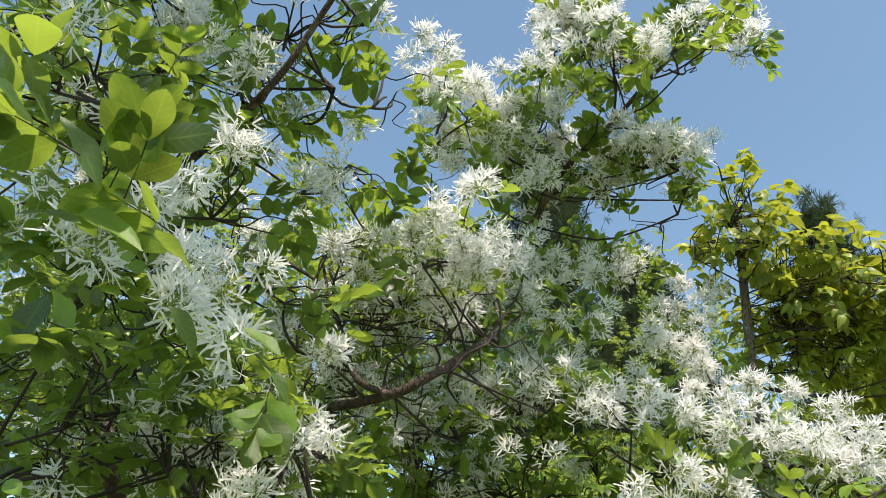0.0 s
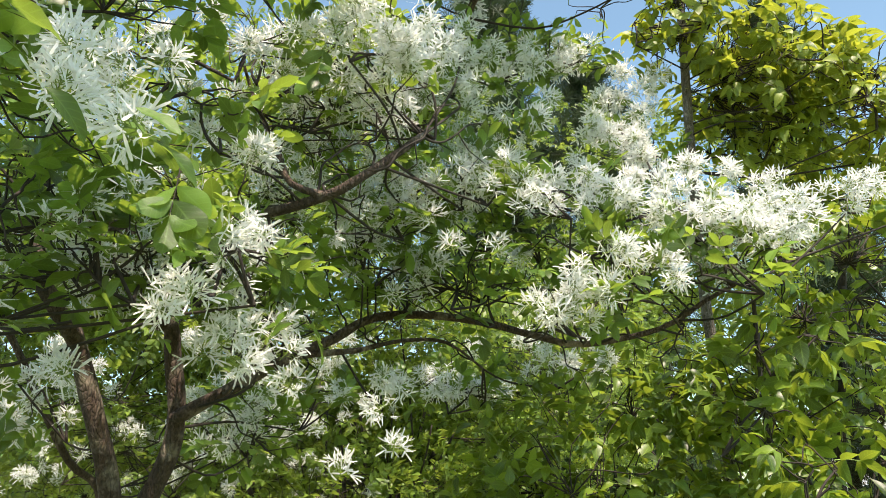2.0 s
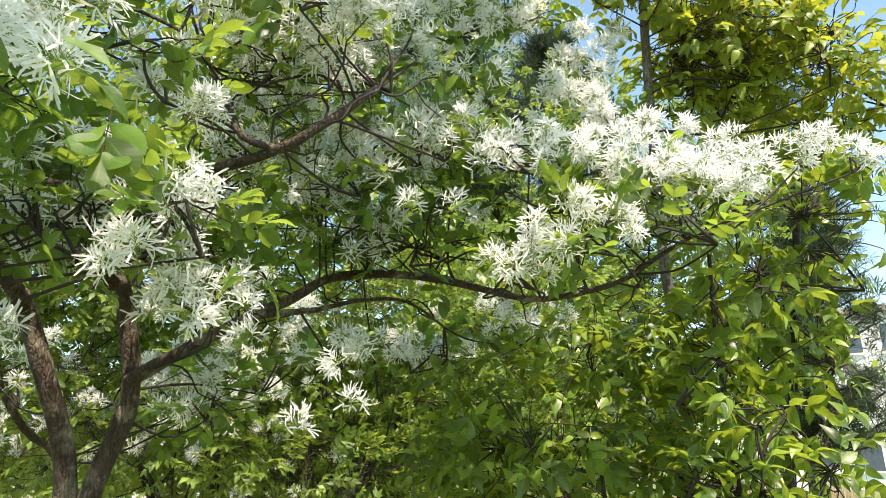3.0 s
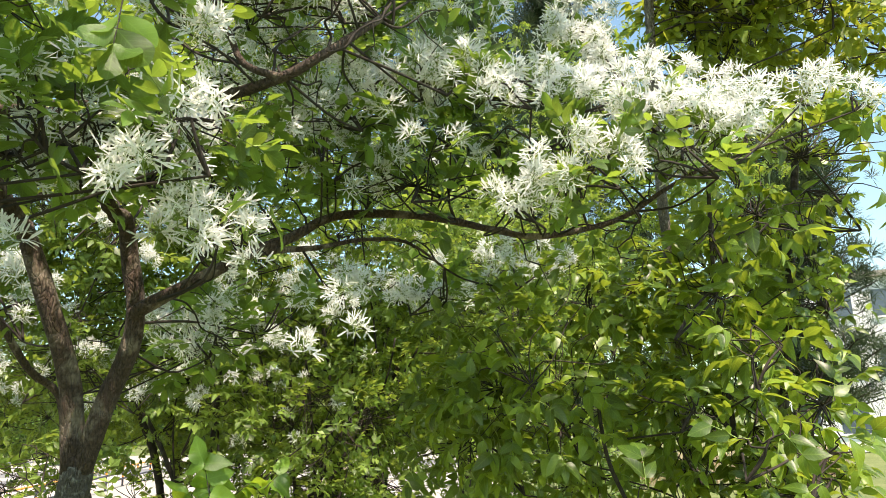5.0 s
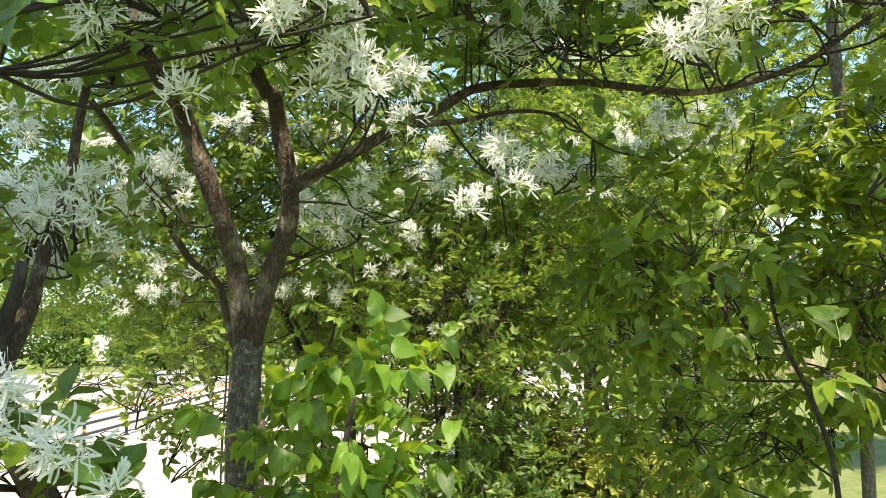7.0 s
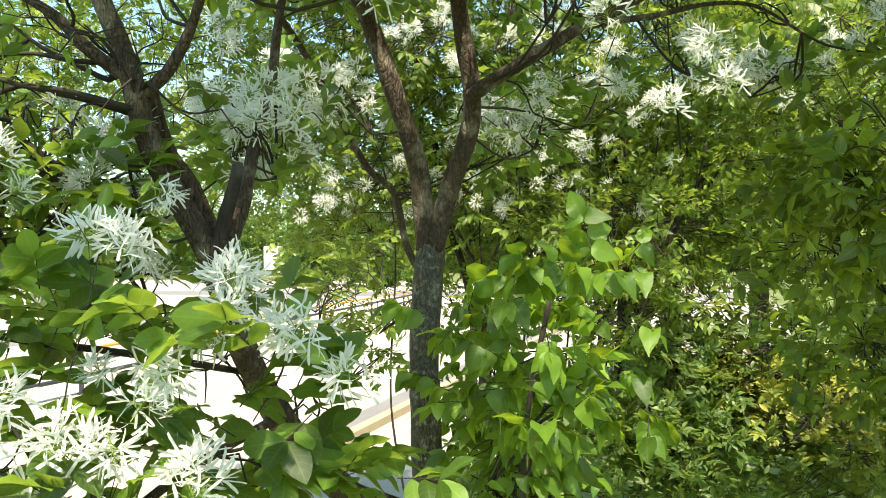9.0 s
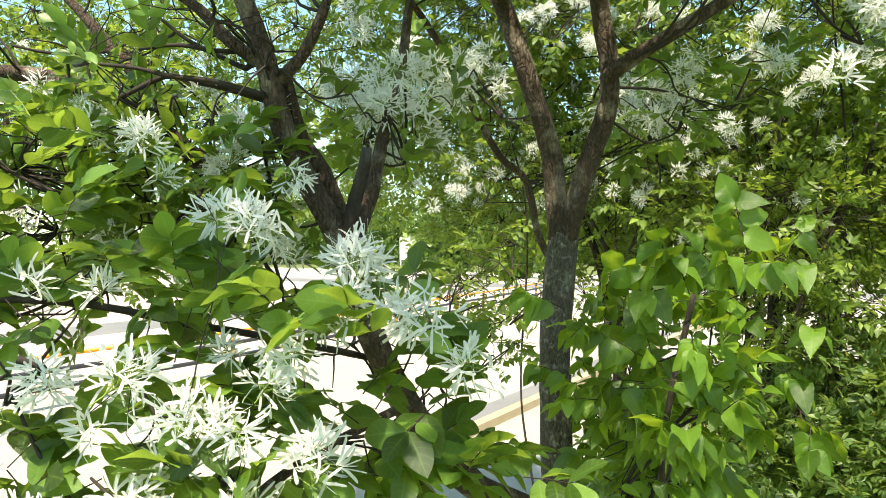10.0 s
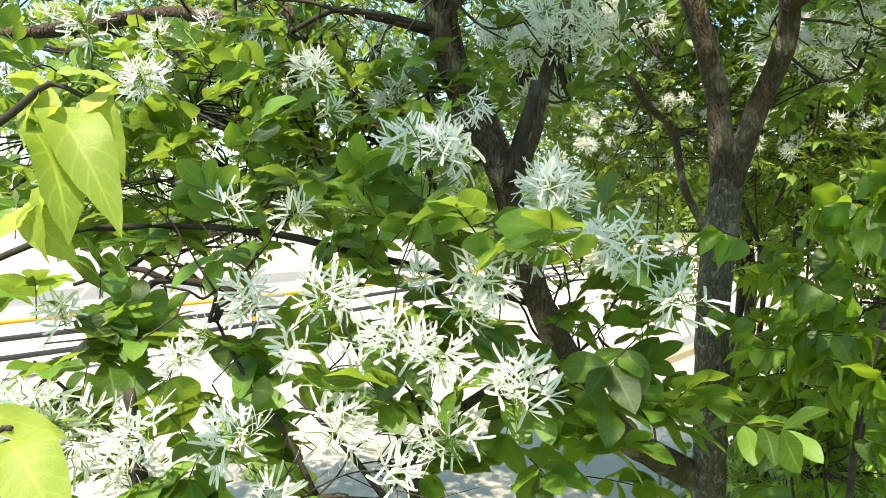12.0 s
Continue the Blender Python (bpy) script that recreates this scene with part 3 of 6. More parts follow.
tagged(new("ground", me), "uneven grassed ground with dry patches", "ground", kind="structure")


def slab(name, outline, z, depth, mat, label, category):
    bm = bmesh.new()
    top = bm.faces.new([bm.verts.new((x, y, z)) for x, y in outline])
    made = bmesh.ops.extrude_face_region(bm, geom=[top])["geom"]
    for v in made:
        if isinstance(v, bmesh.types.BMVert):
            v.co.z -= depth
    bmesh.ops.recalc_face_normals(bm, faces=bm.faces)
    me = bpy.data.meshes.new(name)
    bm.to_mesh(me)
    bm.free()
    me.materials.append(mat)
    return tagged(new(name, me), label, category, kind="structure")


slab("pavement", ((-90, -4), (-2.6, 3.4), (-2.2, 16), (3, 17), (3, 62), (-90, 82)), 0.02, 0.08, CONCRETE, "sunlit pale concrete parking lot surface", "pavement")
slab("pavement", ((-90, -30), (-12.3, -30), (-12.3, 14), (-15.5, 41), (-90, 46)), 0.024, 0.02, PAVER, "pinkish block paving beyond the barrier", "pavement")
slab("road", ((-22, -30), (-19, -30), (-21, 41), (-24, 41)), 0.03, 0.02, ASPHALT, "grey strip along the block paving", "road")
slab("road", ((-5.5, 8.2), (-4.95, 8.2), (-4.95, 45), (-5.5, 45)), 0.028, 0.03, ASPHALT, "grey asphalt gutter strip beside the kerb", "road")
# Thin grey slab stands in for the bands of tree shadow on the lot.
slab("road", ((-90, 47), (3, 42), (3, 46.5), (-90, 52)), 0.028, 0.03, ASPHALT, "grey strip across the lot in place of tree shadows", "road")
kerb = slab("kerb", ((-4.9, 8.2), (-4.72, 8.2), (-4.72, 45), (-4.9, 45)), 0.14, 0.14, KERB, "tan kerbstones along the parking lot", "kerb")


def fence(*corners):
    """A low barrier along a bend: banded posts, an orange top rail and two black rails."""
    posts = [Vector((x, y, 0.02)) for x, y in corners]
    root = thing("barrier_fence", posts[0], "black and orange steel barrier fence on concrete", "fence")
    for p in posts:
        h = Heap()
        for lo, hi, slot in ((0.02, 0.43, 0), (0.43, 0.51, 1), (0.51, 0.7, 0), (0.7, 0.78, 1), (0.78, 0.9, 0)):
            h.add(rod([(p.x, p.y, lo), (p.x, p.y, hi)], 0.045, 0.045, 12), np.eye(3), np.zeros(3), slot)
        h.add(rod([(p.x, p.y, 0.9), (p.x, p.y, 0.925)], 0.05, 0.02, 12), np.eye(3), np.zeros(3), 0)
        h.add(rod([(p.x, p.y, 0.02), (p.x, p.y, 0.05)], 0.09, 0.085, 12), np.eye(3), np.zeros(3), 0)
        under("post", h.mesh("post", (RAIL_BLACK, RAIL_ORANGE)), root, "black post with two orange bands")
    for z, r, mat, word in ((0.88, 0.032, RAIL_ORANGE, "orange top rail"), (0.64, 0.042, RAIL_BLACK, "black rail"), (0.36, 0.042, RAIL_BLACK, "black rail")):
        for p, q in zip(posts, posts[1:]):
            a, c = p.lerp(q, 0.015), p.lerp(q, 0.985)
            h = Heap()
            h.add(rod([(a.x, a.y, z), (c.x, c.y, z)], r, r, 10), np.eye(3), np.zeros(3))
            under("rail", h.mesh("rail", (mat,)), root, word)


fence((-11.5, -3.38), (-11.5, -0.98), (-11.5, 1.42), (-11.5, 3.82), (-11.5, 6.22), (-11.52, 8.62), (-11.55, 11.02), (-11.8, 13.42), (-12.1, 15.82), (-12.4, 18.22), (-12.7, 20.62), (-13.0, 23.02), (-13.2, 25.42), (-13.5, 27.82), (-13.8, 30.22), (-14.1, 32.62), (-14.4, 35.02), (-14.7, 37.42), (-15.0, 39.82))

# ---- plants ----
fringe_kinds = sprigs(14, "round", 0.06, 0.52, 3, 0.075, 4, 0.22)
dog_kinds = sprigs(12, "ovate", 0.068, 0.54, 2, 0.06, 4, 0.5, hang=0.18)
small_kinds = sprigs(12, "ovate", 0.057, 0.54, 5, 0.16, 1, 0.3, hang=0.15)
shrub_kinds = sprigs(10, "lance", 0.06, 0.4, 4, 0.09, 2, 0.3)

fringe = Tree("fringe_tree", (-0.85, 2.35, 0), "multi-stemmed fringe tree covered in white strap-petalled flowers", "tree", FRINGE_LEAF, fringe_kinds, 0.0034, BARK)
limb(fringe, "trunk", .046, .042, (-0.834, 2.432, 1.147), (-0.808, 2.359, 2.017), (-0.805, 2.346, 2.315), (-0.78, 2.355, 2.625))
limb(fringe, "stem", .043, .018, (-0.846, 2.456, 1.761), (-0.893, 2.256, 1.871), (-0.921, 2.084, 1.964), (-0.943, 1.969, 2.067), (-0.977, 1.86, 2.203), (-1.002, 1.761, 2.366), (-1.009, 1.642, 2.603), (-1.071, 1.596, 2.747), (-1.099, 1.563, 2.851), (-1.109, 1.537, 2.952), (-1.127, 1.519, 3.041), (-1.15, 1.499, 3.119), (-1.171, 1.479, 3.217))
limb(fringe, "branch", .014, .009, (-1.101, 1.551, 2.931), (-1.037, 1.553, 2.971), (-0.99, 1.549, 3.022), (-0.961, 1.548, 3.074), (-0.925, 1.54, 3.145))
limb(fringe, "branch", .009, .005, (-1.118, 1.545, 2.896), (-1.186, 1.488, 2.92), (-1.243, 1.445, 2.934), (-1.277, 1.411, 2.938), (-1.352, 1.362, 2.894))
limb(fringe, "limb", .015, .008, (-1.13, 1.529, 2.975), (-1.165, 1.484, 3.013), (-1.208, 1.456, 3.068), (-1.232, 1.426, 3.095), (-1.286, 1.384, 3.133))
limb(fringe, "branch", .006, .003, (-1.141, 1.525, 2.996), (-1.189, 1.465, 2.991), (-1.245, 1.422, 3.001), (-1.328, 1.391, 2.997))
limb(fringe, "stem", .019, .013, (-1.018, 1.681, 2.628), (-1.074, 1.67, 2.753), (-1.112, 1.644, 2.827), (-1.121, 1.618, 2.91), (-1.119, 1.597, 2.966))
limb(fringe, "stub", .017, .011, (-0.982, 1.631, 2.591), (-0.955, 1.629, 2.685), (-0.932, 1.627, 2.742), (-0.917, 1.621, 2.79))
limb(fringe, "stem", .019, .009, (-1.013, 1.684, 2.578), (-0.995, 1.732, 2.691), (-0.987, 1.755, 2.782), (-0.989, 1.786, 2.863), (-0.969, 1.823, 3), (-0.966, 1.845, 3.126), (-0.955, 1.869, 3.268))
limb(fringe, "branch", .008, .003, (-1.164, 1.52, 2.965), (-1.231, 1.503, 3), (-1.282, 1.472, 3.031), (-1.333, 1.441, 3.079))
limb(fringe, "branch", .007, .003, (-1.102, 1.522, 2.899), (-1.176, 1.455, 2.924), (-1.246, 1.401, 2.933), (-1.287, 1.353, 2.945), (-1.373, 1.301, 2.955))
limb(fringe, "limb", .02, .01, (-1.698, 1.666, 3.038), (-1.762, 1.627, 3.114), (-1.826, 1.589, 3.205), (-1.877, 1.558, 3.265))
limb(fringe, "branch", .006, .003, (-1.762, 1.627, 3.114), (-1.842, 1.521, 3.093), (-1.89, 1.433, 3.101))
limb(fringe, "branch", .005, .002, (-1.576, 1.389, 3.005), (-1.566, 1.395, 2.866), (-1.577, 1.388, 2.727))
limb(fringe, "branch", .005, .002, (-1.317, 1.428, 2.871), (-1.399, 1.379, 2.83), (-1.5, 1.318, 2.795), (-1.602, 1.256, 2.789))
bloom(fringe, (-0.662, 1.235, 2.537), 0.143)
bloom(fringe, (-0.68, 1.216, 2.491), 0.079)
bloom(fringe, (-0.644, 1.263, 2.552), 0.084)
bloom(fringe, (-0.554, 1.255, 2.488), 0.121)
bloom(fringe, (-0.588, 1.253, 2.494), 0.073)
bloom(fringe, (-0.491, 1.276, 2.427), 0.09)
bloom(fringe, (-0.805, 1.188, 2.63), 0.095)
bloom(fringe, (-0.847, 1.181, 2.64), 0.073)
bloom(fringe, (-0.78, 1.208, 2.611), 0.071)
bloom(fringe, (-0.684, 1.105, 2.412), 0.096)
bloom(fringe, (-0.67, 1.132, 2.445), 0.056)
bloom(fringe, (-0.618, 1.114, 2.323), 0.1)
bloom(fringe, (-0.807, 0.992, 2.425), 0.119)
bloom(fringe, (-0.914, 0.955, 2.419), 0.107)
bloom(fringe, (-0.743, 1.028, 2.373), 0.108)
bloom(fringe, (-0.723, 1.057, 2.365), 0.061)
bloom(fringe, (-1.028, 1, 2.536), 0.075)
bloom(fringe, (-0.957, 1.057, 2.529), 0.067)
bloom(fringe, (-0.858, 0.888, 2.267), 0.123)
bloom(fringe, (-0.778, 0.98, 2.278), 0.11)
bloom(fringe, (-0.68, 1.059, 2.263), 0.123)
bloom(fringe, (-1.15, 0.825, 2.391), 0.075)
bloom(fringe, (-1.045, 0.761, 2.271), 0.1)
bloom(fringe, (-0.96, 0.83, 2.266), 0.08)
bloom(fringe, (-0.711, 1.005, 2.23), 0.071)
bloom(fringe, (-0.821, 0.914, 2.202), 0.071)
bloom(fringe, (-1.026, 0.923, 2.329), 0.053)
bloom(fringe, (-1.214, 1.318, 2.791), 0.096)
bloom(fringe, (-1.421, 1.082, 2.767), 0.098)
bloom(fringe, (-0.783, 1.129, 2.445), 0.053)
bloom(fringe, (-0.729, 1.175, 2.461), 0.06)
bloom(fringe, (-0.782, 1.173, 2.615), 0.085)
bloom(fringe, (-0.883, 1.37, 2.709), 0.076)
bloom(fringe, (-0.858, 1.168, 2.633), 0.071)
bloom(fringe, (-0.697, 1.067, 2.358), 0.067)
near_clump(fringe, (-0.969, 1.176, 2.508), (0.226, 0.1, 0.061), 39, 0.9, 0)
near_clump(fringe, (-1.288, 1.113, 2.572), (0.188, 0.12, 0.089), 39, 0.9, 0)
near_clump(fringe, (-1.421, 1.008, 2.639), (0.129, 0.12, 0.079), 39, 0.8, 0)
near_clump(fringe, (-0.786, 1.223, 2.52), (0.089, 0.08, 0.056), 39, 0.7, 0)
near_clump(fringe, (-0.987, 0.993, 2.324), (0.093, 0.06, 0.047), 39, 0.9, 0)
near_clump(fringe, (-0.835, 1.082, 2.369), (0.105, 0.06, 0.045), 39, 0.7, 0)
near_clump(fringe, (-0.729, 1.166, 2.333), (0.075, 0.06, 0.06), 39, 0.8, 0)
near_clump(fringe, (-0.657, 1.417, 2.295), (0.087, 0.08, 0.078), 39, 0.5, 0)
near_clump(fringe, (-0.668, 1.272, 2.198), (0.095, 0.08, 0.071), 39, 0.8, 0)
near_clump(fringe, (-0.858, 1.013, 2.199), (0.16, 0.06, 0.044), 39, 1.0, 0)
near_clump(fringe, (-1.005, 0.894, 2.219), (0.102, 0.06, 0.051), 39, 0.9, 0)
near_clump(fringe, (-1.246, 0.872, 2.339), (0.091, 0.06, 0.058), 39, 0.6, 0)
near_clump(fringe, (-1.177, 0.835, 2.282), (0.085, 0.06, 0.047), 39, 0.8, 0)
near_clump(fringe, (-0.758, 1.097, 2.237), (0.095, 0.06, 0.058), 39, 0.8, 0)
near_clump(fringe, (-0.606, 1.517, 2.204), (0.055, 0.08, 0.082), 39, 0.8, 0)
near_clump(fringe, (-0.655, 1.3, 2.458), (0.071, 0.06, 0.04), 39, 0.6, 0)
near_clump(fringe, (-1.025, 1.336, 2.684), (0.119, 0.1, 0.059), 39, 0.8, 0)
clump(fringe, (-1.613, 1.247, 2.764), (0.392, 0.2, 0.123), 39, 1.1, 3)
clump(fringe, (-1.271, 1.459, 2.702), (0.225, 0.15, 0.119), 39, 1.0, 3)
clump(fringe, (-1.969, 1.163, 2.945), (0.269, 0.2, 0.081), 39, 0.3, 2)
clump(fringe, (-1.686, 1.52, 2.89), (0.356, 0.2, 0.114), 39, 0.8, 3)
near_clump(fringe, (-0.548, 1.275, 2.394), (0.063, 0.06, 0.036), 18, 0.9, 0)
near_clump(fringe, (-0.614, 1.252, 2.447), (0.047, 0.06, 0.032), 18, 0.8, 0)
near_clump(fringe, (-0.525, 1.389, 2.273), (0.078, 0.07, 0.052), 18, 0.9, 0)
near_clump(fringe, (-0.716, 1.165, 2.494), (0.045, 0.05, 0.045), 18, 0.7, 0)
clump(fringe, (0.589, 2.252, 3.524), (0.266, 0.2, 0.083), -1, 0.55, 1)
clump(fringe, (0.951, 2.166, 3.447), (0.206, 0.15, 0.079), -1, 0.56, 0)
clump(fringe, (-0.592, 1.798, 3.296), (0.11, 0.1, 0.086), 5, 0.33, 8)
clump(fringe, (0.203, 2.173, 4.602), (0.237, 0.2, 0.119), 6, 0.52, 12)
clump(fringe, (0.519, 2.211, 4.59), (0.198, 0.2, 0.099), 6, 0.44, 9)
clump(fringe, (0.161, 2.253, 3.696), (0.157, 0.15, 0.104), 6, 0.51, 6)
clump(fringe, (-0.16, 2.041, 3.847), (0.149, 0.15, 0.1), 6, 0.43, 6)
clump(fringe, (1.192, 2.425, 3.55), (0.157, 0.15, 0.087), 6, 0.52, 7)
clump(fringe, (0.02, 2.243, 3.716), (0.166, 0.15, 0.1), 0, 0.43, 7)
clump(fringe, (-0.487, 1.955, 3.36), (0.249, 0.12, 0.083), 0, 0.3, 8)
clump(fringe, (0.005, 2.385, 3.507), (0.139, 0.15, 0.104), 0, 0.16, 3)
clump(fringe, (0.992, 2.295, 3.443), (0.149, 0.15, 0.083), 0, 0.32, 5)
near_clump(fringe, (-1.379, 0.905, 2.521), (0.091, 0.07, 0.055), 39, 0.8, 0)
clump(fringe, (-1.666, 1.279, 2.911), (0.152, 0.15, 0.076), 39, 0.35, 1)
clump(fringe, (-0.11, 2.228, 4), (0.296, 0.2, 0.157), -1, 0.31, 8)
clump(fringe, (0.126, 2.385, 4.172), (0.19, 0.2, 0.152), -1, 0.47, 8)
clump(fringe, (-0.202, 2.02, 4.003), (0.19, 0.15, 0.095), -1, 0.26, 4)
clump(fringe, (-0.469, 1.681, 3.741), (0.19, 0.15, 0.089), -1, 0.66, 2)
near_clump(fringe, (-0.904, 1.123, 2.405), (0.119, 0.07, 0.063), 25, 0.7, 0)
near_clump(fringe, (-0.725, 1.205, 2.354), (0.103, 0.07, 0.063), 25, 0.8, 0)
near_clump(fringe, (-1.028, 1.175, 2.527), (0.104, 0.07, 0.052), 25, 0.7, 0)
near_clump(fringe, (-0.669, 1.341, 2.293), (0.087, 0.07, 0.052), 25, 0.8, 0)
near_clump(fringe, (-1.146, 0.891, 2.349), (0.071, 0.05, 0.04), 39, 0.6, 0)
near_clump(fringe, (-1.064, 0.755, 2.221), (0.061, 0.05, 0.04), 39, 0.8, 0)
bloom(fringe, (-1.065, 0.822, 2.267), 0.078)
bloom(fringe, (-0.788, 1.026, 2.312), 0.077)
bloom(fringe, (-0.871, 0.987, 2.355), 0.071)
bloom(fringe, (-1.004, 0.943, 2.367), 0.068)
bloom(fringe, (-1.137, 0.764, 2.281), 0.085)
limb(fringe, "branch", .004, .002, (-0.841, 0.999, 2.171), (-0.877, 0.975, 2.256), (-0.961, 0.975, 2.315), (-1.037, 0.982, 2.382))
limb(fringe, "branch", .004, .002, (-0.755, 1.095, 2.164), (-0.781, 1.079, 2.251), (-0.832, 1.069, 2.334), (-0.879, 1.061, 2.405))
limb(fringe, "branch", .004, .002, (-0.984, 0.881, 2.155), (-1.013, 0.861, 2.211), (-1.122, 0.84, 2.268), (-1.23, 0.82, 2.316))
near_clump(fringe, (-0.823, 1.181, 2.521), (0.079, 0.07, 0.063), 18, 0.7, 0)
near_clump(fringe, (-0.646, 1.243, 2.344), (0.103, 0.07, 0.063), 18, 0.7, 0)
near_clump(fringe, (-0.575, 1.373, 2.274), (0.087, 0.07, 0.052), 18, 0.8, 0)
clump(fringe, (-0.821, 1.301, 4.109), (0.35, 0.35, 0.229), 7, 1.35, 5)
clump(fringe, (-0.366, 1.341, 4.134), (0.229, 0.3, 0.188), 7, 0.59, 4)
clump(fringe, (-0.212, 1.226, 4.157), (0.152, 0.15, 0.076), 7, 0.73, 1)
clump(fringe, (-0.173, 1.537, 4.237), (0.135, 0.15, 0.12), 7, 0.4, 1)
clump(fringe, (-0.519, 1.321, 3.761), (0.273, 0.25, 0.142), 7, 0.7, 3)
clump(fringe, (-0.301, 1.657, 4.024), (0.225, 0.25, 0.12), 7, 0.4, 4)
clump(fringe, (-0.038, 1.84, 3.973), (0.206, 0.25, 0.174), 7, 0.29, 10)
clump(fringe, (-0.011, 2.127, 4.651), (0.247, 0.3, 0.226), 7, 0.44, 20)
clump(fringe, (0.258, 2.222, 4.741), (0.214, 0.3, 0.192), 7, 0.44, 12)
clump(fringe, (0.481, 1.97, 4.806), (0.237, 0.2, 0.178), 7, 0.68, 10)
clump(fringe, (0.792, 1.928, 4.932), (0.217, 0.2, 0.119), 7, 0.68, 7)
clump(fringe, (0.359, 1.876, 4.93), (0.158, 0.2, 0.079), 7, 0.6, 10)
clump(fringe, (0.647, 2.24, 4.6), (0.226, 0.2, 0.093), 7, 0.64, 18)
clump(fringe, (0.343, 2.262, 4.506), (0.267, 0.2, 0.123), 7, 0.44, 12)
clump(fringe, (0.754, 2.335, 4.469), (0.164, 0.3, 0.123), 7, 0.44, 0)
clump(fringe, (-0.447, 1.811, 3.94), (0.348, 0.2, 0.19), 7, 0.27, 7)
clump(fringe, (-0.5, 1.355, 3.523), (0.221, 0.3, 0.133), 7, 0.87, 3)
clump(fringe, (-0.637, 1.235, 3.498), (0.164, 0.3, 0.144), 7, 0.87, 3, twigs=False)
clump(fringe, (-0.337, 2.054, 3.765), (0.415, 0.3, 0.183), 7, 0.3, 6)
clump(fringe, (0.09, 2.049, 3.856), (0.183, 0.2, 0.149), 7, 0.37, 6)
clump(fringe, (0.55, 2.529, 4.313), (0.235, 0.15, 0.075), 7, 0.99, 6)
clump(fringe, (0.791, 2.762, 4.178), (0.133, 0.2, 0.133), 7, 0.3, 8)
clump(fringe, (0.906, 2.853, 4.056), (0.133, 0.2, 0.111), 7, 0.3, 6)
clump(fringe, (-0.715, 1.651, 3.389), (0.316, 0.3, 0.177), 7, 0.83, 2)
clump(fringe, (-0.361, 1.631, 3.302), (0.237, 0.3, 0.142), 7, 0.47, 2)
clump(fringe, (0.011, 2.215, 3.592), (0.133, 0.15, 0.1), 0, 0.74, 6)
clump(fringe, (0.262, 2.189, 3.68), (0.133, 0.15, 0.1), 0, 0.74, 6)
clump(fringe, (0.477, 2.207, 3.628), (0.183, 0.15, 0.083), 0, 0.55, 9)
clump(fringe, (0.759, 2.217, 3.605), (0.199, 0.15, 0.066), 0, 0.56, 13)
clump(fringe, (0.986, 2.141, 3.516), (0.174, 0.15, 0.063), 0, 0.56, 14)
clump(fringe, (1.375, 2.309, 3.66), (0.104, 0.1, 0.07), 0, 0.32, 5)
clump(fringe, (1.549, 2.317, 3.639), (0.087, 0.1, 0.07), 0, 0.32, 4)
clump(fringe, (0.151, 2.367, 3.441), (0.383, 0.3, 0.139), 0, 0.37, 4)
clump(fringe, (0.629, 2.082, 3.361), (0.15, 0.15, 0.105), 0, 0.76, 9)
clump(fringe, (0.447, 2.106, 3.279), (0.09, 0.1, 0.09), 0, 0.24, 6)
clump(fringe, (0.93, 2.082, 3.368), (0.225, 0.2, 0.09), 0, 0.64, 0)
clump(fringe, (-0.275, 1.629, 3.278), (0.149, 0.2, 0.126), 0, 0.74, 4)
clump(fringe, (-0.478, 1.578, 3.269), (0.144, 0.2, 0.122), 0, 0.55, 3)
clump(fringe, (-0.25, 1.73, 3.123), (0.119, 0.15, 0.059), 0, 0.2, 5)
clump(fringe, (-1.248, 2.06, 2.951), (0.142, 0.2, 0.158), 25, 0.85, 7)
clump(fringe, (-1.395, 1.443, 2.871), (0.13, 0.2, 0.142), 25, 0.8, 3)
clump(fringe, (-1.514, 1.252, 2.58), (0.356, 0.25, 0.19), 39, 1.3, 6)
clump(fringe, (-1.212, 1.501, 2.619), (0.237, 0.25, 0.154), 39, 1.0, 4)
clump(fringe, (-1.371, 1.518, 2.89), (0.316, 0.25, 0.127), 39, 0.6, 4)
bloom(fringe, (-0.36, 1.021, 3.513), 0.14)
bloom(fringe, (-0.337, 1.13, 3.722), 0.13)
bloom(fringe, (-0.397, 1.19, 3.991), 0.136)
bloom(fringe, (-0.576, 1.214, 4.106), 0.19)
bloom(fringe, (-0.497, 1.049, 3.443), 0.13)
bloom(fringe, (-0.291, 1.052, 3.383), 0.143)
bloom(fringe, (-0.2, 1.014, 3.274), 0.095)
bloom(fringe, (-0.277, 1.411, 3.852), 0.159)
bloom(fringe, (-0.089, 1.72, 3.965), 0.173)
bloom(fringe, (0.033, 1.777, 3.898), 0.189)
bloom(fringe, (0.184, 1.967, 4.003), 0.133)
bloom(fringe, (-0.07, 1.533, 4.452), 0.136)
bloom(fringe, (0.93, 1.949, 4.926), 0.182)
bloom(fringe, (0.299, 1.862, 4.942), 0.182)
bloom(fringe, (0.221, 1.867, 4.919), 0.136)
bloom(fringe, (-0.384, 1.198, 3.484), 0.16)
bloom(fringe, (-0.258, 1.139, 3.341), 0.109)
bloom(fringe, (-0.249, 1.596, 3.553), 0.136)
bloom(fringe, (-0.318, 1.449, 3.182), 0.13)
bloom(fringe, (-0.268, 1.578, 3.274), 0.114)
bloom(fringe, (-0.254, 1.605, 3.189), 0.114)
bloom(fringe, (-0.545, 1.537, 3.064), 0.118)
bloom(fringe, (-0.197, 1.851, 3.073), 0.124)
bloom(fringe, (-0.082, 1.907, 2.895), 0.115)
bloom(fringe, (0.033, 1.953, 2.94), 0.095)
bloom(fringe, (-0.011, 1.972, 3.025), 0.115)
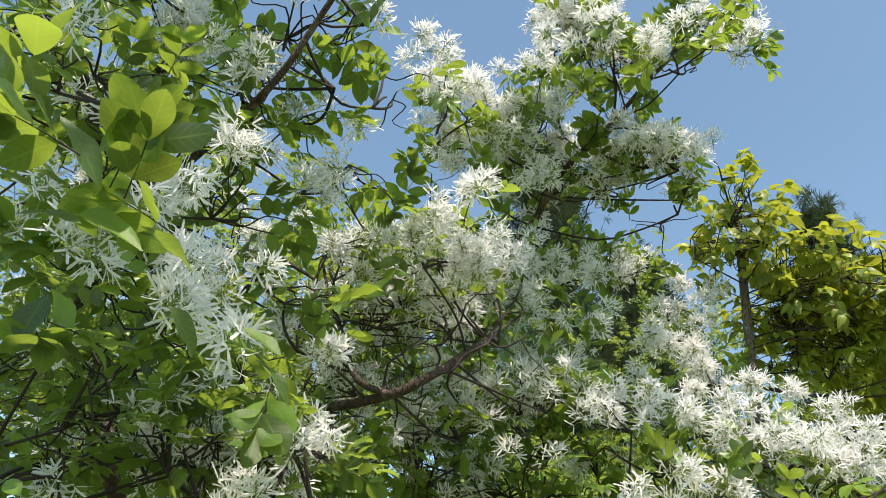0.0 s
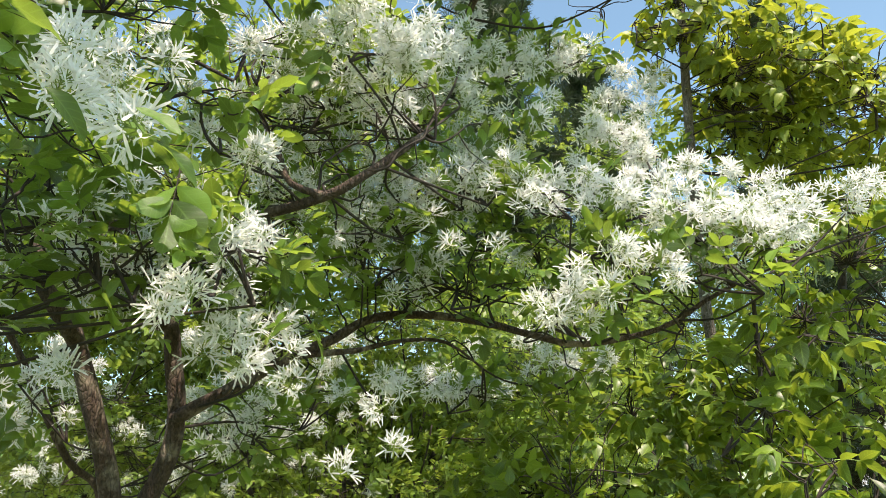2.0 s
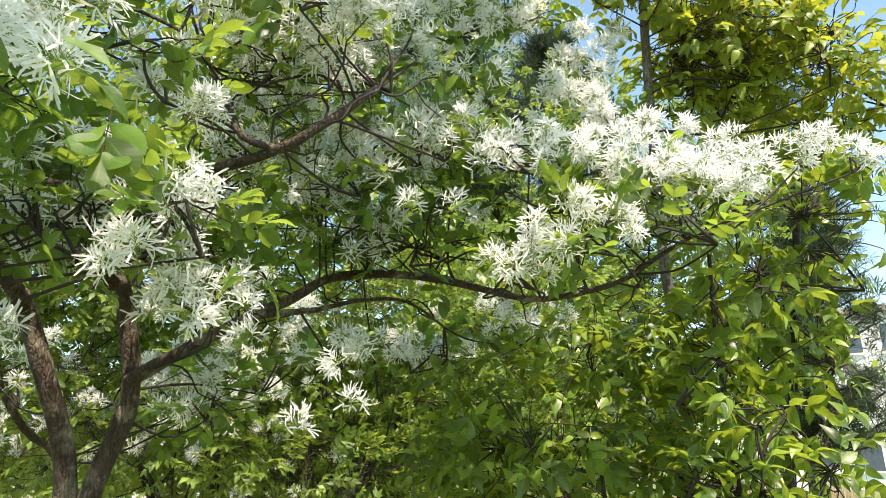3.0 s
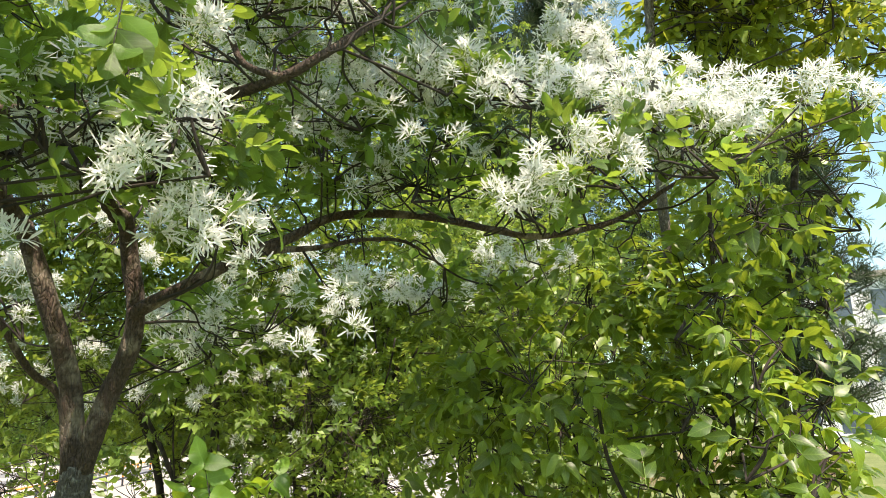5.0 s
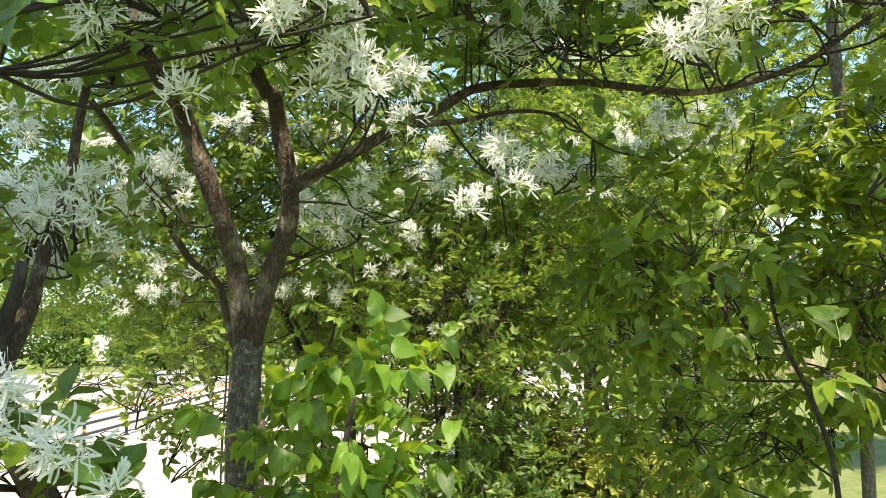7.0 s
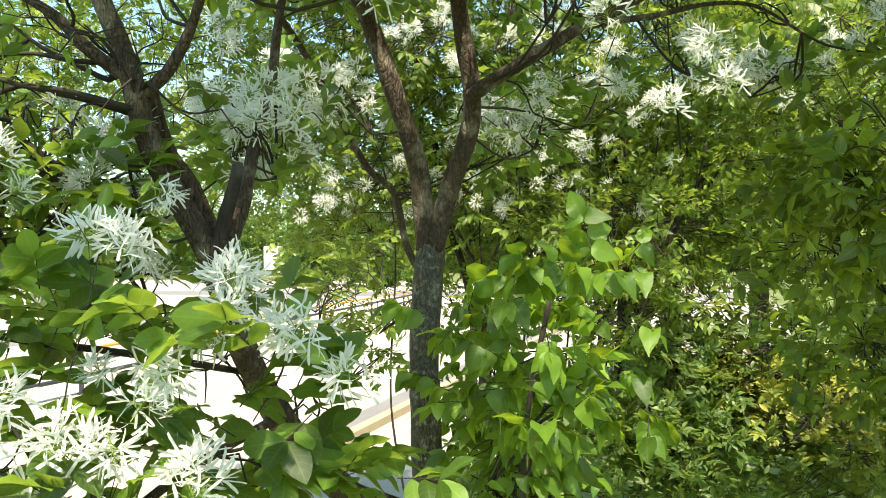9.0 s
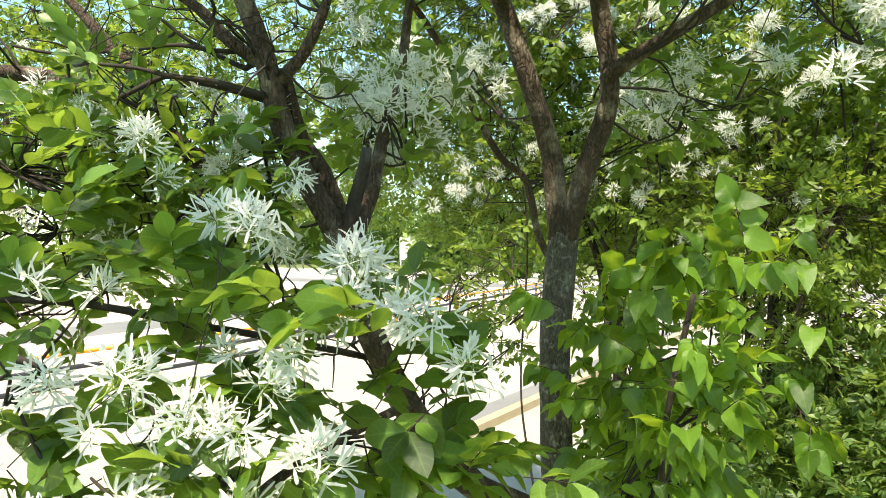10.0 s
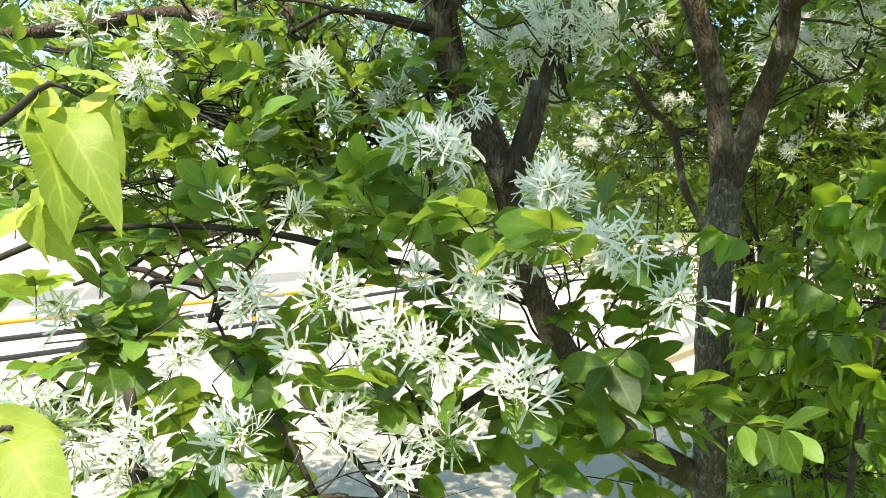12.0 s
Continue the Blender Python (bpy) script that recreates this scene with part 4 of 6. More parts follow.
bloom(fringe, (-1.234, 2.001, 3.224), 0.155)
bloom(fringe, (-1.159, 1.926, 2.935), 0.164)
bloom(fringe, (-1.108, 1.944, 2.805), 0.147)
bloom(fringe, (-1.239, 1.9, 2.993), 0.147)
bloom(fringe, (-1.063, 1.955, 2.947), 0.114)
bloom(fringe, (-1.129, 1.625, 2.74), 0.109)
bloom(fringe, (-1.036, 2.171, 3.029), 0.163)
bloom(fringe, (-1.262, 1.344, 2.811), 0.114)
bloom(fringe, (-1.421, 1.082, 2.767), 0.106)
limb(fringe, "stem", .033, .022, (-0.792, 2.349, 2.609), (-0.802, 2.321, 2.836), (-0.836, 2.248, 3.037), (-0.881, 2.17, 3.243), (-0.862, 2.103, 3.255), (-0.909, 2.014, 3.371))
limb(fringe, "stem", .03, .018, (-0.77, 2.348, 2.609), (-0.715, 2.339, 2.784), (-0.648, 2.324, 2.937), (-0.63, 2.31, 3.05), (-0.644, 2.28, 3.192), (-0.642, 2.225, 3.297), (-0.628, 2.094, 3.292), (-0.663, 1.966, 3.533))
limb(fringe, "limb", .021, .006, (-0.625, 2.312, 3.042), (-0.594, 2.273, 3.05), (-0.356, 2.38, 3.208), (-0.218, 2.484, 3.298), (-0.115, 2.537, 3.37), (0.044, 2.601, 3.398), (0.253, 2.527, 3.352), (0.409, 2.45, 3.291), (0.55, 2.37, 3.245), (0.772, 2.338, 3.281), (0.893, 2.292, 3.348), (0.992, 2.246, 3.397))
limb(fringe, "branch", .012, .004, (-0.343, 2.4, 3.221), (-0.264, 2.436, 3.242), (-0.151, 2.496, 3.26), (-0.015, 2.606, 3.31), (0.131, 2.721, 3.324), (0.258, 2.746, 3.234))
limb(fringe, "limb", .02, .01, (-0.964, 2.059, 3.561), (-0.825, 2.079, 3.556), (-0.582, 2.017, 3.507), (-0.287, 1.909, 3.507), (-0.123, 1.85, 3.527), (-0.047, 1.839, 3.564), (0.022, 1.872, 3.63), (0.099, 1.948, 3.731))
limb(fringe, "branch", .01, .004, (-0.123, 1.851, 3.524), (-0.216, 1.843, 3.557), (-0.268, 1.866, 3.667), (-0.399, 2.056, 3.93), (-0.427, 2.032, 4.023))
limb(fringe, "branch", .014, .004, (0.146, 2.381, 4.282), (0.224, 2.331, 4.375), (0.338, 2.19, 4.526), (0.487, 2.078, 4.637), (0.677, 1.973, 4.839), (0.908, 1.894, 5.008))
limb(fringe, "branch", .005, .002, (0.487, 2.078, 4.637), (0.503, 2.003, 4.758), (0.438, 1.903, 4.903))
limb(fringe, "branch", .004, .002, (0.62, 2.006, 4.776), (0.696, 1.953, 4.874), (0.794, 1.96, 4.882))
limb(fringe, "branch", .012, .006, (-0.679, 1.47, 3.871), (-0.481, 1.336, 3.932), (-0.337, 1.213, 3.966), (-0.281, 1.173, 4.04), (-0.213, 1.12, 4.136))
limb(fringe, "branch", .016, .008, (-0.826, 1.459, 3.859), (-0.808, 1.33, 3.973), (-0.827, 1.21, 4.065), (-0.893, 1.137, 4.166))
limb(fringe, "branch", .012, .008, (-0.789, 1.404, 3.953), (-0.686, 1.303, 4.038), (-0.55, 1.216, 4.108))
limb(fringe, "limb", .028, .012, (-1.368, 1.764, 2.652), (-1.436, 1.652, 2.786), (-1.53, 1.519, 2.911), (-1.658, 1.419, 2.979), (-1.783, 1.318, 2.995), (-1.833, 1.143, 2.934), (-1.875, 0.977, 2.889))
limb(fringe, "branch", .009, .005, (-1.069, 1.857, 2.313), (-1.001, 1.403, 2.424), (-1.026, 1.255, 2.459), (-1.144, 1.16, 2.493), (-1.277, 1.052, 2.503), (-1.305, 0.9, 2.493), (-1.404, 0.815, 2.442))
limb(fringe, "branch", .009, .004, (-1.153, 1.083, 2.404), (-1.234, 1.017, 2.418), (-1.239, 0.972, 2.39), (-1.271, 0.916, 2.331), (-1.335, 0.859, 2.251))
limb(fringe, "branch", .006, .003, (-1.234, 1.017, 2.418), (-1.277, 0.983, 2.436), (-1.315, 0.911, 2.411))
limb(fringe, "stub", .011, .008, (-0.984, 0.853, 2.121), (-0.996, 0.848, 2.191), (-1.002, 0.847, 2.253), (-1.01, 0.844, 2.309))
limb(fringe, "branch", .014, .006, (-1.012, 1.922, 2.202), (-0.862, 1.374, 2.224), (-0.809, 1.156, 2.196), (-0.796, 1.136, 2.125))
limb(fringe, "branch", .005, .002, (-0.775, 1.053, 2.172), (-0.807, 1.006, 2.249), (-0.868, 0.985, 2.299))
limb(fringe, "stem", .016, .012, (-1.08, 3.143, 2.319), (-1.175, 3.086, 2.638), (-1.217, 3.066, 2.851), (-1.283, 2.954, 2.949), (-1.344, 2.789, 3.173), (-1.405, 2.687, 3.357), (-1.467, 2.519, 3.531))
clump(fringe, (-1.906, 1.197, 2.691), (0.269, 0.3, 0.188), 39, 1.0, 3)
one_leaf(fringe, (-0.372, 0.766, 3.444), (-0.302, 0.79, 3.382), 0.034)
one_leaf(fringe, (-0.419, 0.825, 3.342), (-0.33, 0.804, 3.336), 0.02)
one_leaf(fringe, (-0.431, 0.783, 3.405), (-0.359, 0.801, 3.391), 0.03)
one_leaf(fringe, (-0.36, 0.812, 3.374), (-0.38, 0.772, 3.376), 0.024)
one_leaf(fringe, (-0.358, 0.838, 3.351), (-0.266, 0.814, 3.333), 0.031)
one_leaf(fringe, (-0.298, 0.883, 3.367), (-0.208, 0.897, 3.324), 0.036)
one_leaf(fringe, (-0.151, 0.983, 3.238), (-0.089, 0.992, 3.198), 0.03)
one_leaf(fringe, (-0.262, 0.939, 3.286), (-0.214, 0.97, 3.247), 0.028)
one_leaf(fringe, (-0.174, 0.978, 3.278), (-0.116, 0.978, 3.253), 0.025)
one_leaf(fringe, (-0.379, 0.879, 3.264), (-0.383, 0.858, 3.202), 0.047)
one_leaf(fringe, (-0.376, 0.875, 3.27), (-0.335, 0.894, 3.229), 0.037)
one_leaf(fringe, (-0.375, 0.903, 3.247), (-0.354, 0.911, 3.2), 0.027)
one_leaf(fringe, (-0.336, 0.66, 3.43), (-0.296, 0.6, 3.439), 0.044)
one_leaf(fringe, (-0.352, 0.688, 3.477), (-0.297, 0.625, 3.493), 0.038)
one_leaf(fringe, (-0.389, 0.692, 3.464), (-0.373, 0.636, 3.462), 0.038)
one_leaf(fringe, (-0.317, 0.847, 3.42), (-0.34, 0.811, 3.378), 0.028)
one_leaf(fringe, (-0.4, 0.809, 3.371), (-0.437, 0.796, 3.385), 0.02)
one_leaf(fringe, (-0.354, 0.887, 3.351), (-0.366, 0.827, 3.368), 0.032)
one_leaf(fringe, (-0.29, 1.512, 3.691), (-0.284, 1.424, 3.738), 0.057)
one_leaf(fringe, (-0.372, 1.506, 3.684), (-0.362, 1.446, 3.781), 0.051)
clump(fringe, (-1.196, 1.603, 2.777), (0.142, 0.2, 0.178), 17, 0.7, 2)
clump(fringe, (-0.611, 2.791, 3.061), (0.209, 0.2, 0.152), 25, 0.7, 9)
clump(fringe, (-1.114, 2.45, 3.107), (0.164, 0.2, 0.164), 25, 0.4, 6)
clump(fringe, (-1.105, 2.016, 2.931), (0.12, 0.15, 0.165), 25, 0.75, 7)
clump(fringe, (-0.397, 3.109, 3.156), (0.164, 0.2, 0.144), 25, 0.4, 4)
clump(fringe, (-0.748, 3.079, 3.069), (0.244, 0.2, 0.133), 0, 0.75, 9)
clump(fringe, (0.208, 3.059, 3.172), (0.199, 0.2, 0.089), 0, 0.75, 7)
clump(fringe, (-0.059, 2.459, 3.116), (0.104, 0.15, 0.07), 0, 0.3, 4)
clump(fringe, (-0.297, 2.033, 3.219), (0.128, 0.15, 0.142), 0, 0.5, 5)
clump(fringe, (-0.708, 3.271, 3.073), (0.166, 0.2, 0.119), 6, 0.3, 6)
clump(fringe, (0.579, 2.978, 3.271), (0.206, 0.2, 0.123), 6, 0.52, 10)
clump(fringe, (-0.756, 3.213, 3.109), (0.229, 0.2, 0.161), -1, 0.75, 9)
clump(fringe, (0.12, 3.169, 3.233), (0.275, 0.2, 0.092), -1, 0.65, 8)
clump(fringe, (-0.3, 1.627, 3.594), (0.13, 0.15, 0.107), -1, 0.72, 2)
clump(fringe, (-0.005, 2.063, 3.885), (0.206, 0.2, 0.174), -1, 0.22, 5)
clump(fringe, (-0.249, 1.982, 3.429), (0.185, 0.15, 0.085), -1, 0.51, 5)
clump(fringe, (-0.098, 2.265, 3.525), (0.116, 0.15, 0.116), -1, 0.59, 4)
clump(fringe, (0.471, 2.224, 3.649), (0.415, 0.12, 0.075), -1, 0.51, 9)
clump(fringe, (0.933, 2.146, 3.531), (0.253, 0.12, 0.063), -1, 0.52, 10)
clump(fringe, (-0.516, 1.605, 3.304), (0.122, 0.12, 0.078), -1, 0.39, 3)
clump(fringe, (-0.955, 1.895, 3.333), (0.188, 0.2, 0.148), 6, 0.64, 6)
clump(fringe, (-0.967, 1.849, 2.88), (0.114, 0.2, 0.139), 6, 0.6, 5)
clump(fringe, (0.173, 2.503, 3.48), (0.435, 0.2, 0.122), 6, 0.37, 4)
clump(fringe, (-0.413, 1.852, 3.322), (0.202, 0.2, 0.101), 6, 0.36, 6)
clump(fringe, (-1.114, 2.663, 3.783), (0.641, 0.2, 0.342), 7, 0.56, 3)
clump(fringe, (-1.417, 2.344, 3.852), (0.356, 0.2, 0.395), 7, 0.96, 3)
clump(fringe, (-0.349, 2.654, 3.755), (0.514, 0.2, 0.247), 7, 0.31, 5)
clump(fringe, (-1.216, 1.883, 4.243), (0.455, 0.2, 0.364), 7, 0.8, 3)
clump(fringe, (-0.393, 2.791, 4.085), (0.664, 0.2, 0.443), 0, 0.22, 7)
bloom(fringe, (0.762, 2.548, 3.886), 0.148)
bloom(fringe, (0.613, 2.546, 3.89), 0.136)
bloom(fringe, (0.854, 2.467, 3.814), 0.131)
bloom(fringe, (0.969, 2.457, 3.847), 0.152)
bloom(fringe, (1.092, 2.459, 3.844), 0.131)
bloom(fringe, (1.173, 2.388, 3.738), 0.167)
bloom(fringe, (0.683, 2.599, 4.058), 0.164)
bloom(fringe, (0.876, 2.623, 3.985), 0.142)
bloom(fringe, (0.829, 2.685, 4.122), 0.147)
bloom(fringe, (0.944, 2.72, 4.348), 0.153)
bloom(fringe, (0.813, 2.705, 4.393), 0.153)
bloom(fringe, (0.637, 2.689, 4.44), 0.153)
bloom(fringe, (0.494, 2.613, 4.345), 0.147)
bloom(fringe, (0.361, 2.529, 4.273), 0.164)
bloom(fringe, (0.788, 2.737, 4.288), 0.153)
bloom(fringe, (0.231, 2.426, 3.929), 0.131)
bloom(fringe, (0.338, 2.359, 3.811), 0.146)
clump(fringe, (-0.131, 2.568, 3.514), (0.273, 0.15, 0.109), 6, 0.52, 0)
clump(fringe, (-1.171, 2.519, 3.811), (0.658, 0.2, 0.391), 7, 0.64, 3)
clump(fringe, (-0.557, 2.782, 3.701), (0.641, 0.2, 0.299), 7, 0.31, 5)
# Unseen bough and overhead foliage, added to shade the near left side of the crown.
limb(fringe, "branch", .013, .006, (-0.893, 1.137, 4.166), (-0.82, 0.9, 4.5), (-0.62, 0.6, 4.78), (-0.4, 0.3, 4.93), (-0.1, 0.15, 5.05))
for x, y, z in ((-0.45, 0.45, 5.0), (-0.85, 0.6, 4.85), (-0.5, 0.0, 5.0), (-0.35, 0.8, 5.15), (-0.05, 0.12, 5.2)):
    clump(fringe, (x, y, z), (0.34, 0.3, 0.18), 0, 1.1, 5)
clump(fringe, (0.339, 1.892, 4.834), (0.165, 0.16, 0.123), -5, 0.36, 5)
clump(fringe, (0.549, 1.919, 4.780), (0.144, 0.16, 0.123), -12, 0.36, 4)
clump(fringe, (0.729, 1.896, 4.756), (0.123, 0.16, 0.123), -18, 0.4, 3)
clump(fringe, (0.851, 1.830, 4.845), (0.105, 0.16, 0.084), -22, 0.4, 5)
clump(fringe, (0.486, 2.073, 4.637), (0.144, 0.16, 0.103), -9, 0.4, 3)
clump(fringe, (0.639, 2.080, 4.594), (0.103, 0.16, 0.062), -14, 0.32, 0)
clump(fringe, (0.297, 2.174, 4.698), (0.150, 0.16, 0.107), -4, 0.4, 5)
clump(fringe, (0.469, 2.294, 4.533), (0.171, 0.16, 0.107), -8, 0.36, 5)
clump(fringe, (0.136, 2.350, 4.568), (0.196, 0.16, 0.131), 1, 0.4, 7)
clump(fringe, (0.004, 2.254, 4.680), (0.174, 0.16, 0.131), 5, 0.4, 8)
clump(fringe, (-0.132, 2.154, 4.845), (0.133, 0.16, 0.078), 9, 0.24, 6)
clump(fringe, (0.670, 2.250, 4.622), (0.174, 0.16, 0.061), -13, 0.24, 10)
clump(fringe, (0.803, 2.338, 4.550), (0.111, 0.16, 0.089), -16, 0.48, 3)
clump(fringe, (0.228, 2.431, 4.367), (0.128, 0.16, 0.107), -1, 0.4, 4)
near_clump(fringe, (-1.222, 0.832, 2.379), (0.082, 0.07, 0.045), 69, 0.8, 0)
near_clump(fringe, (-1.186, 0.885, 2.304), (0.073, 0.07, 0.036), 65, 0.7, 0)
near_clump(fringe, (-1.373, 0.876, 2.440), (0.093, 0.07, 0.051), 69, 0.8, 0)
near_clump(fringe, (-1.245, 1.034, 2.467), (0.069, 0.07, 0.040), 60, 0.6, 0)
near_clump(fringe, (-1.312, 1.210, 2.575), (0.100, 0.07, 0.044), 55, 0.6, 0)
near_clump(fringe, (-1.147, 1.261, 2.474), (0.072, 0.07, 0.041), 49, 0.6, 0)
near_clump(fringe, (-1.094, 0.806, 2.251), (0.066, 0.07, 0.033), 67, 0.6, 0)
clump(fringe, (0.007, 2.079, 4.038), (0.139, 0.12, 0.157), 7, 0.23, 7)
clump(fringe, (-0.152, 2.039, 4.055), (0.139, 0.12, 0.104), 13, 0.23, 4)
clump(fringe, (-0.301, 1.949, 3.946), (0.150, 0.12, 0.100), 18, 0.31, 4)
clump(fringe, (0.093, 2.251, 3.963), (0.091, 0.12, 0.109), 4, 0.16, 3)
clump(fringe, (0.168, 2.239, 4.179), (0.095, 0.12, 0.076), 2, 0.16, 2)
clump(fringe, (-0.131, 2.120, 3.935), (0.104, 0.12, 0.087), 11, 0.31, 2)
clump(fringe, (0.631, 2.658, 4.407), (0.161, 0.12, 0.057), -9, 0.16, 6)
clump(fringe, (0.360, 2.544, 4.258), (0.128, 0.12, 0.064), -3, 0.21, 4)
clump(fringe, (0.867, 2.708, 4.027), (0.133, 0.12, 0.055), -14, 0.16, 5)
clump(fringe, (-0.053, 2.290, 3.615), (0.139, 0.12, 0.104), 6, 0.39, 4)
clump(fringe, (-0.349, 2.192, 3.701), (0.174, 0.12, 0.087), 15, 0.39, 2)
clump(fringe, (0.217, 2.409, 3.622), (0.164, 0.12, 0.109), -1, 0.55, 2)
clump(fringe, (0.393, 2.421, 3.565), (0.146, 0.12, 0.091), -6, 0.62, 2)
clump(fringe, (0.041, 2.355, 3.477), (0.139, 0.12, 0.070), 4, 0.31, 2)
clump(fringe, (-0.372, 1.983, 3.397), (0.090, 0.12, 0.105), 18, 0.12, 7)
clump(fringe, (0.483, 2.370, 3.379), (0.104, 0.12, 0.087), -9, 0.24, 4)
bloom(fringe, (-1.065, 0.762, 2.281), 0.11)
bloom(fringe, (-1.043, 0.785, 2.239), 0.11)
bloom(fringe, (-1.003, 0.840, 2.198), 0.1)
bloom(fringe, (-1.011, 0.735, 2.252), 0.09)
bloom(fringe, (-1.556, 1.153, 2.793), 0.1)
clump(fringe, (-0.357, 2.109, 4.068), (0.109, 0.1, 0.091), 18, 0.23, 4, twigs=False)
clump(fringe, (-0.328, 2.265, 3.990), (0.113, 0.1, 0.094), 16, 0.23, 4, twigs=False)
clump(fringe, (-0.429, 2.389, 3.880), (0.117, 0.1, 0.097), 18, 0.23, 4, twigs=False)
clump(fringe, (-0.331, 2.323, 3.691), (0.109, 0.1, 0.091), 16, 0.23, 4, twigs=False)
clump(fringe, (-0.239, 2.202, 4.126), (0.113, 0.1, 0.094), 14, 0.23, 4, twigs=False)
clump(fringe, (-0.198, 2.361, 4.041), (0.117, 0.1, 0.097), 12, 0.23, 4, twigs=False)
clump(fringe, (-0.248, 2.284, 3.822), (0.109, 0.1, 0.091), 14, 0.23, 4, twigs=False)
clump(fringe, (-0.204, 2.426, 3.730), (0.113, 0.1, 0.094), 12, 0.23, 4, twigs=False)
clump(fringe, (-0.106, 2.291, 4.181), (0.117, 0.1, 0.097), 10, 0.23, 4, twigs=False)
clump(fringe, (-0.026, 2.246, 3.969), (0.109, 0.1, 0.091), 8, 0.23, 4, twigs=False)
clump(fringe, (-0.116, 2.380, 3.865), (0.113, 0.1, 0.094), 10, 0.23, 4, twigs=False)
clump(fringe, (-0.062, 2.523, 3.766), (0.117, 0.1, 0.097), 8, 0.31, 4, twigs=False)
clump(fringe, (0.060, 2.175, 4.098), (0.109, 0.1, 0.091), 5, 0.23, 4, twigs=False)
clump(fringe, (0.118, 2.328, 4.011), (0.113, 0.1, 0.094), 3, 0.23, 4, twigs=False)
clump(fringe, (0.031, 2.470, 3.904), (0.117, 0.1, 0.097), 5, 0.23, 4, twigs=False)
clump(fringe, (0.109, 2.391, 3.705), (0.109, 0.1, 0.091), 4, 0.23, 4, twigs=False)
clump(fringe, (0.206, 2.249, 4.143), (0.113, 0.1, 0.094), 1, 0.23, 4, twigs=False)
clump(fringe, (0.274, 2.402, 4.049), (0.117, 0.1, 0.097), -1, 0.23, 4, twigs=False)
clump(fringe, (0.195, 2.336, 3.833), (0.109, 0.1, 0.091), 1, 0.23, 4, twigs=False)
clump(fringe, (0.263, 2.470, 3.733), (0.113, 0.1, 0.094), -1, 0.23, 4, twigs=False)
clump(fringe, (0.361, 2.316, 4.183), (0.117, 0.1, 0.097), -3, 0.23, 4, twigs=False)
clump(fringe, (0.421, 2.260, 3.962), (0.109, 0.1, 0.091), -5, 0.23, 4, twigs=False)
clump(fringe, (0.351, 2.408, 3.863), (0.113, 0.1, 0.094), -3, 0.23, 4, twigs=False)
clump(fringe, (0.428, 2.539, 3.756), (0.117, 0.1, 0.097), -5, 0.31, 4, twigs=False)
clump(fringe, (-0.015, 2.049, 4.454), (0.116, 0.1, 0.078), 6, 0.16, 6, twigs=False)
clump(fringe, (0.137, 2.028, 4.489), (0.116, 0.1, 0.078), 1, 0.2, 5, twigs=False)
clump(fringe, (0.255, 1.767, 4.615), (0.093, 0.1, 0.093), -3, 0.2, 5, twigs=False)
clump(fringe, (0.438, 1.669, 4.683), (0.112, 0.1, 0.074), -10, 0.2, 6, twigs=False)
clump(fringe, (0.605, 1.678, 4.643), (0.093, 0.1, 0.074), -16, 0.16, 3, twigs=False)
clump(fringe, (0.094, 1.989, 4.606), (0.099, 0.1, 0.059), 2, 0.16, 5, twigs=False)
clump(fringe, (-0.061, 1.930, 4.653), (0.119, 0.1, 0.059), 8, 0.16, 6, twigs=False)
clump(fringe, (0.625, 2.055, 4.472), (0.138, 0.1, 0.049), -13, 0.12, 7, twigs=False)
clump(fringe, (0.806, 1.694, 4.636), (0.076, 0.1, 0.076), -23, 0.16, 4, twigs=False)
clump(fringe, (0.255, 2.122, 4.372), (0.116, 0.1, 0.078), -2, 0.24, 5, twigs=False)
near_clump(fringe, (-0.288, 0.596, 3.389), (0.032, 0.05, 0.032), 47, 0.35, 0)
near_clump(fringe, (-0.270, 0.674, 3.290), (0.037, 0.05, 0.025), 41, 0.45, 0)
near_clump(fringe, (-0.266, 0.759, 3.321), (0.027, 0.05, 0.020), 37, 0.4, 0)
near_clump(fringe, (-0.332, 0.813, 3.216), (0.028, 0.05, 0.028), 38, 0.4, 0)
near_clump(fringe, (-0.259, 0.928, 3.381), (0.040, 0.05, 0.032), 30, 0.35, 0)
near_clump(fringe, (-0.165, 1.092, 3.264), (0.033, 0.05, 0.025), 20, 0.4, 0)
clump(fringe, (-0.611, 1.376, 3.316), (0.142, 0.15, 0.107), 33, 1.04, 1)
clump(fringe, (-0.486, 1.570, 3.300), (0.152, 0.15, 0.101), 25, 1.04, 2)
clump(fringe, (-0.662, 1.380, 3.189), (0.107, 0.15, 0.083), 35, 1.04, 1)
clump(fringe, (-0.318, 1.918, 3.449), (0.165, 0.15, 0.120), 16, 0.7, 3)
clump(fringe, (-0.623, 1.050, 3.810), (0.154, 0.15, 0.107), 42, 0.91, 2)
clump(fringe, (-0.457, 1.280, 4.016), (0.148, 0.15, 0.108), 30, 0.78, 2)
near_clump(fringe, (-0.971, 1.110, 2.265), (0.052, 0.05, 0.035), 49, 0.6, 0)
near_clump(fringe, (-0.932, 1.240, 2.311), (0.055, 0.05, 0.036), 43, 0.5, 0)
near_clump(fringe, (-0.861, 1.342, 2.231), (0.057, 0.05, 0.047), 37, 0.6, 0)
near_clump(fringe, (-0.786, 1.432, 2.159), (0.059, 0.05, 0.049), 32, 0.7, 0)
near_clump(fringe, (-0.871, 1.107, 2.186), (0.050, 0.05, 0.033), 46, 0.6, 0)
near_clump(fringe, (-1.042, 1.032, 2.301), (0.044, 0.05, 0.030), 55, 0.5, 0)
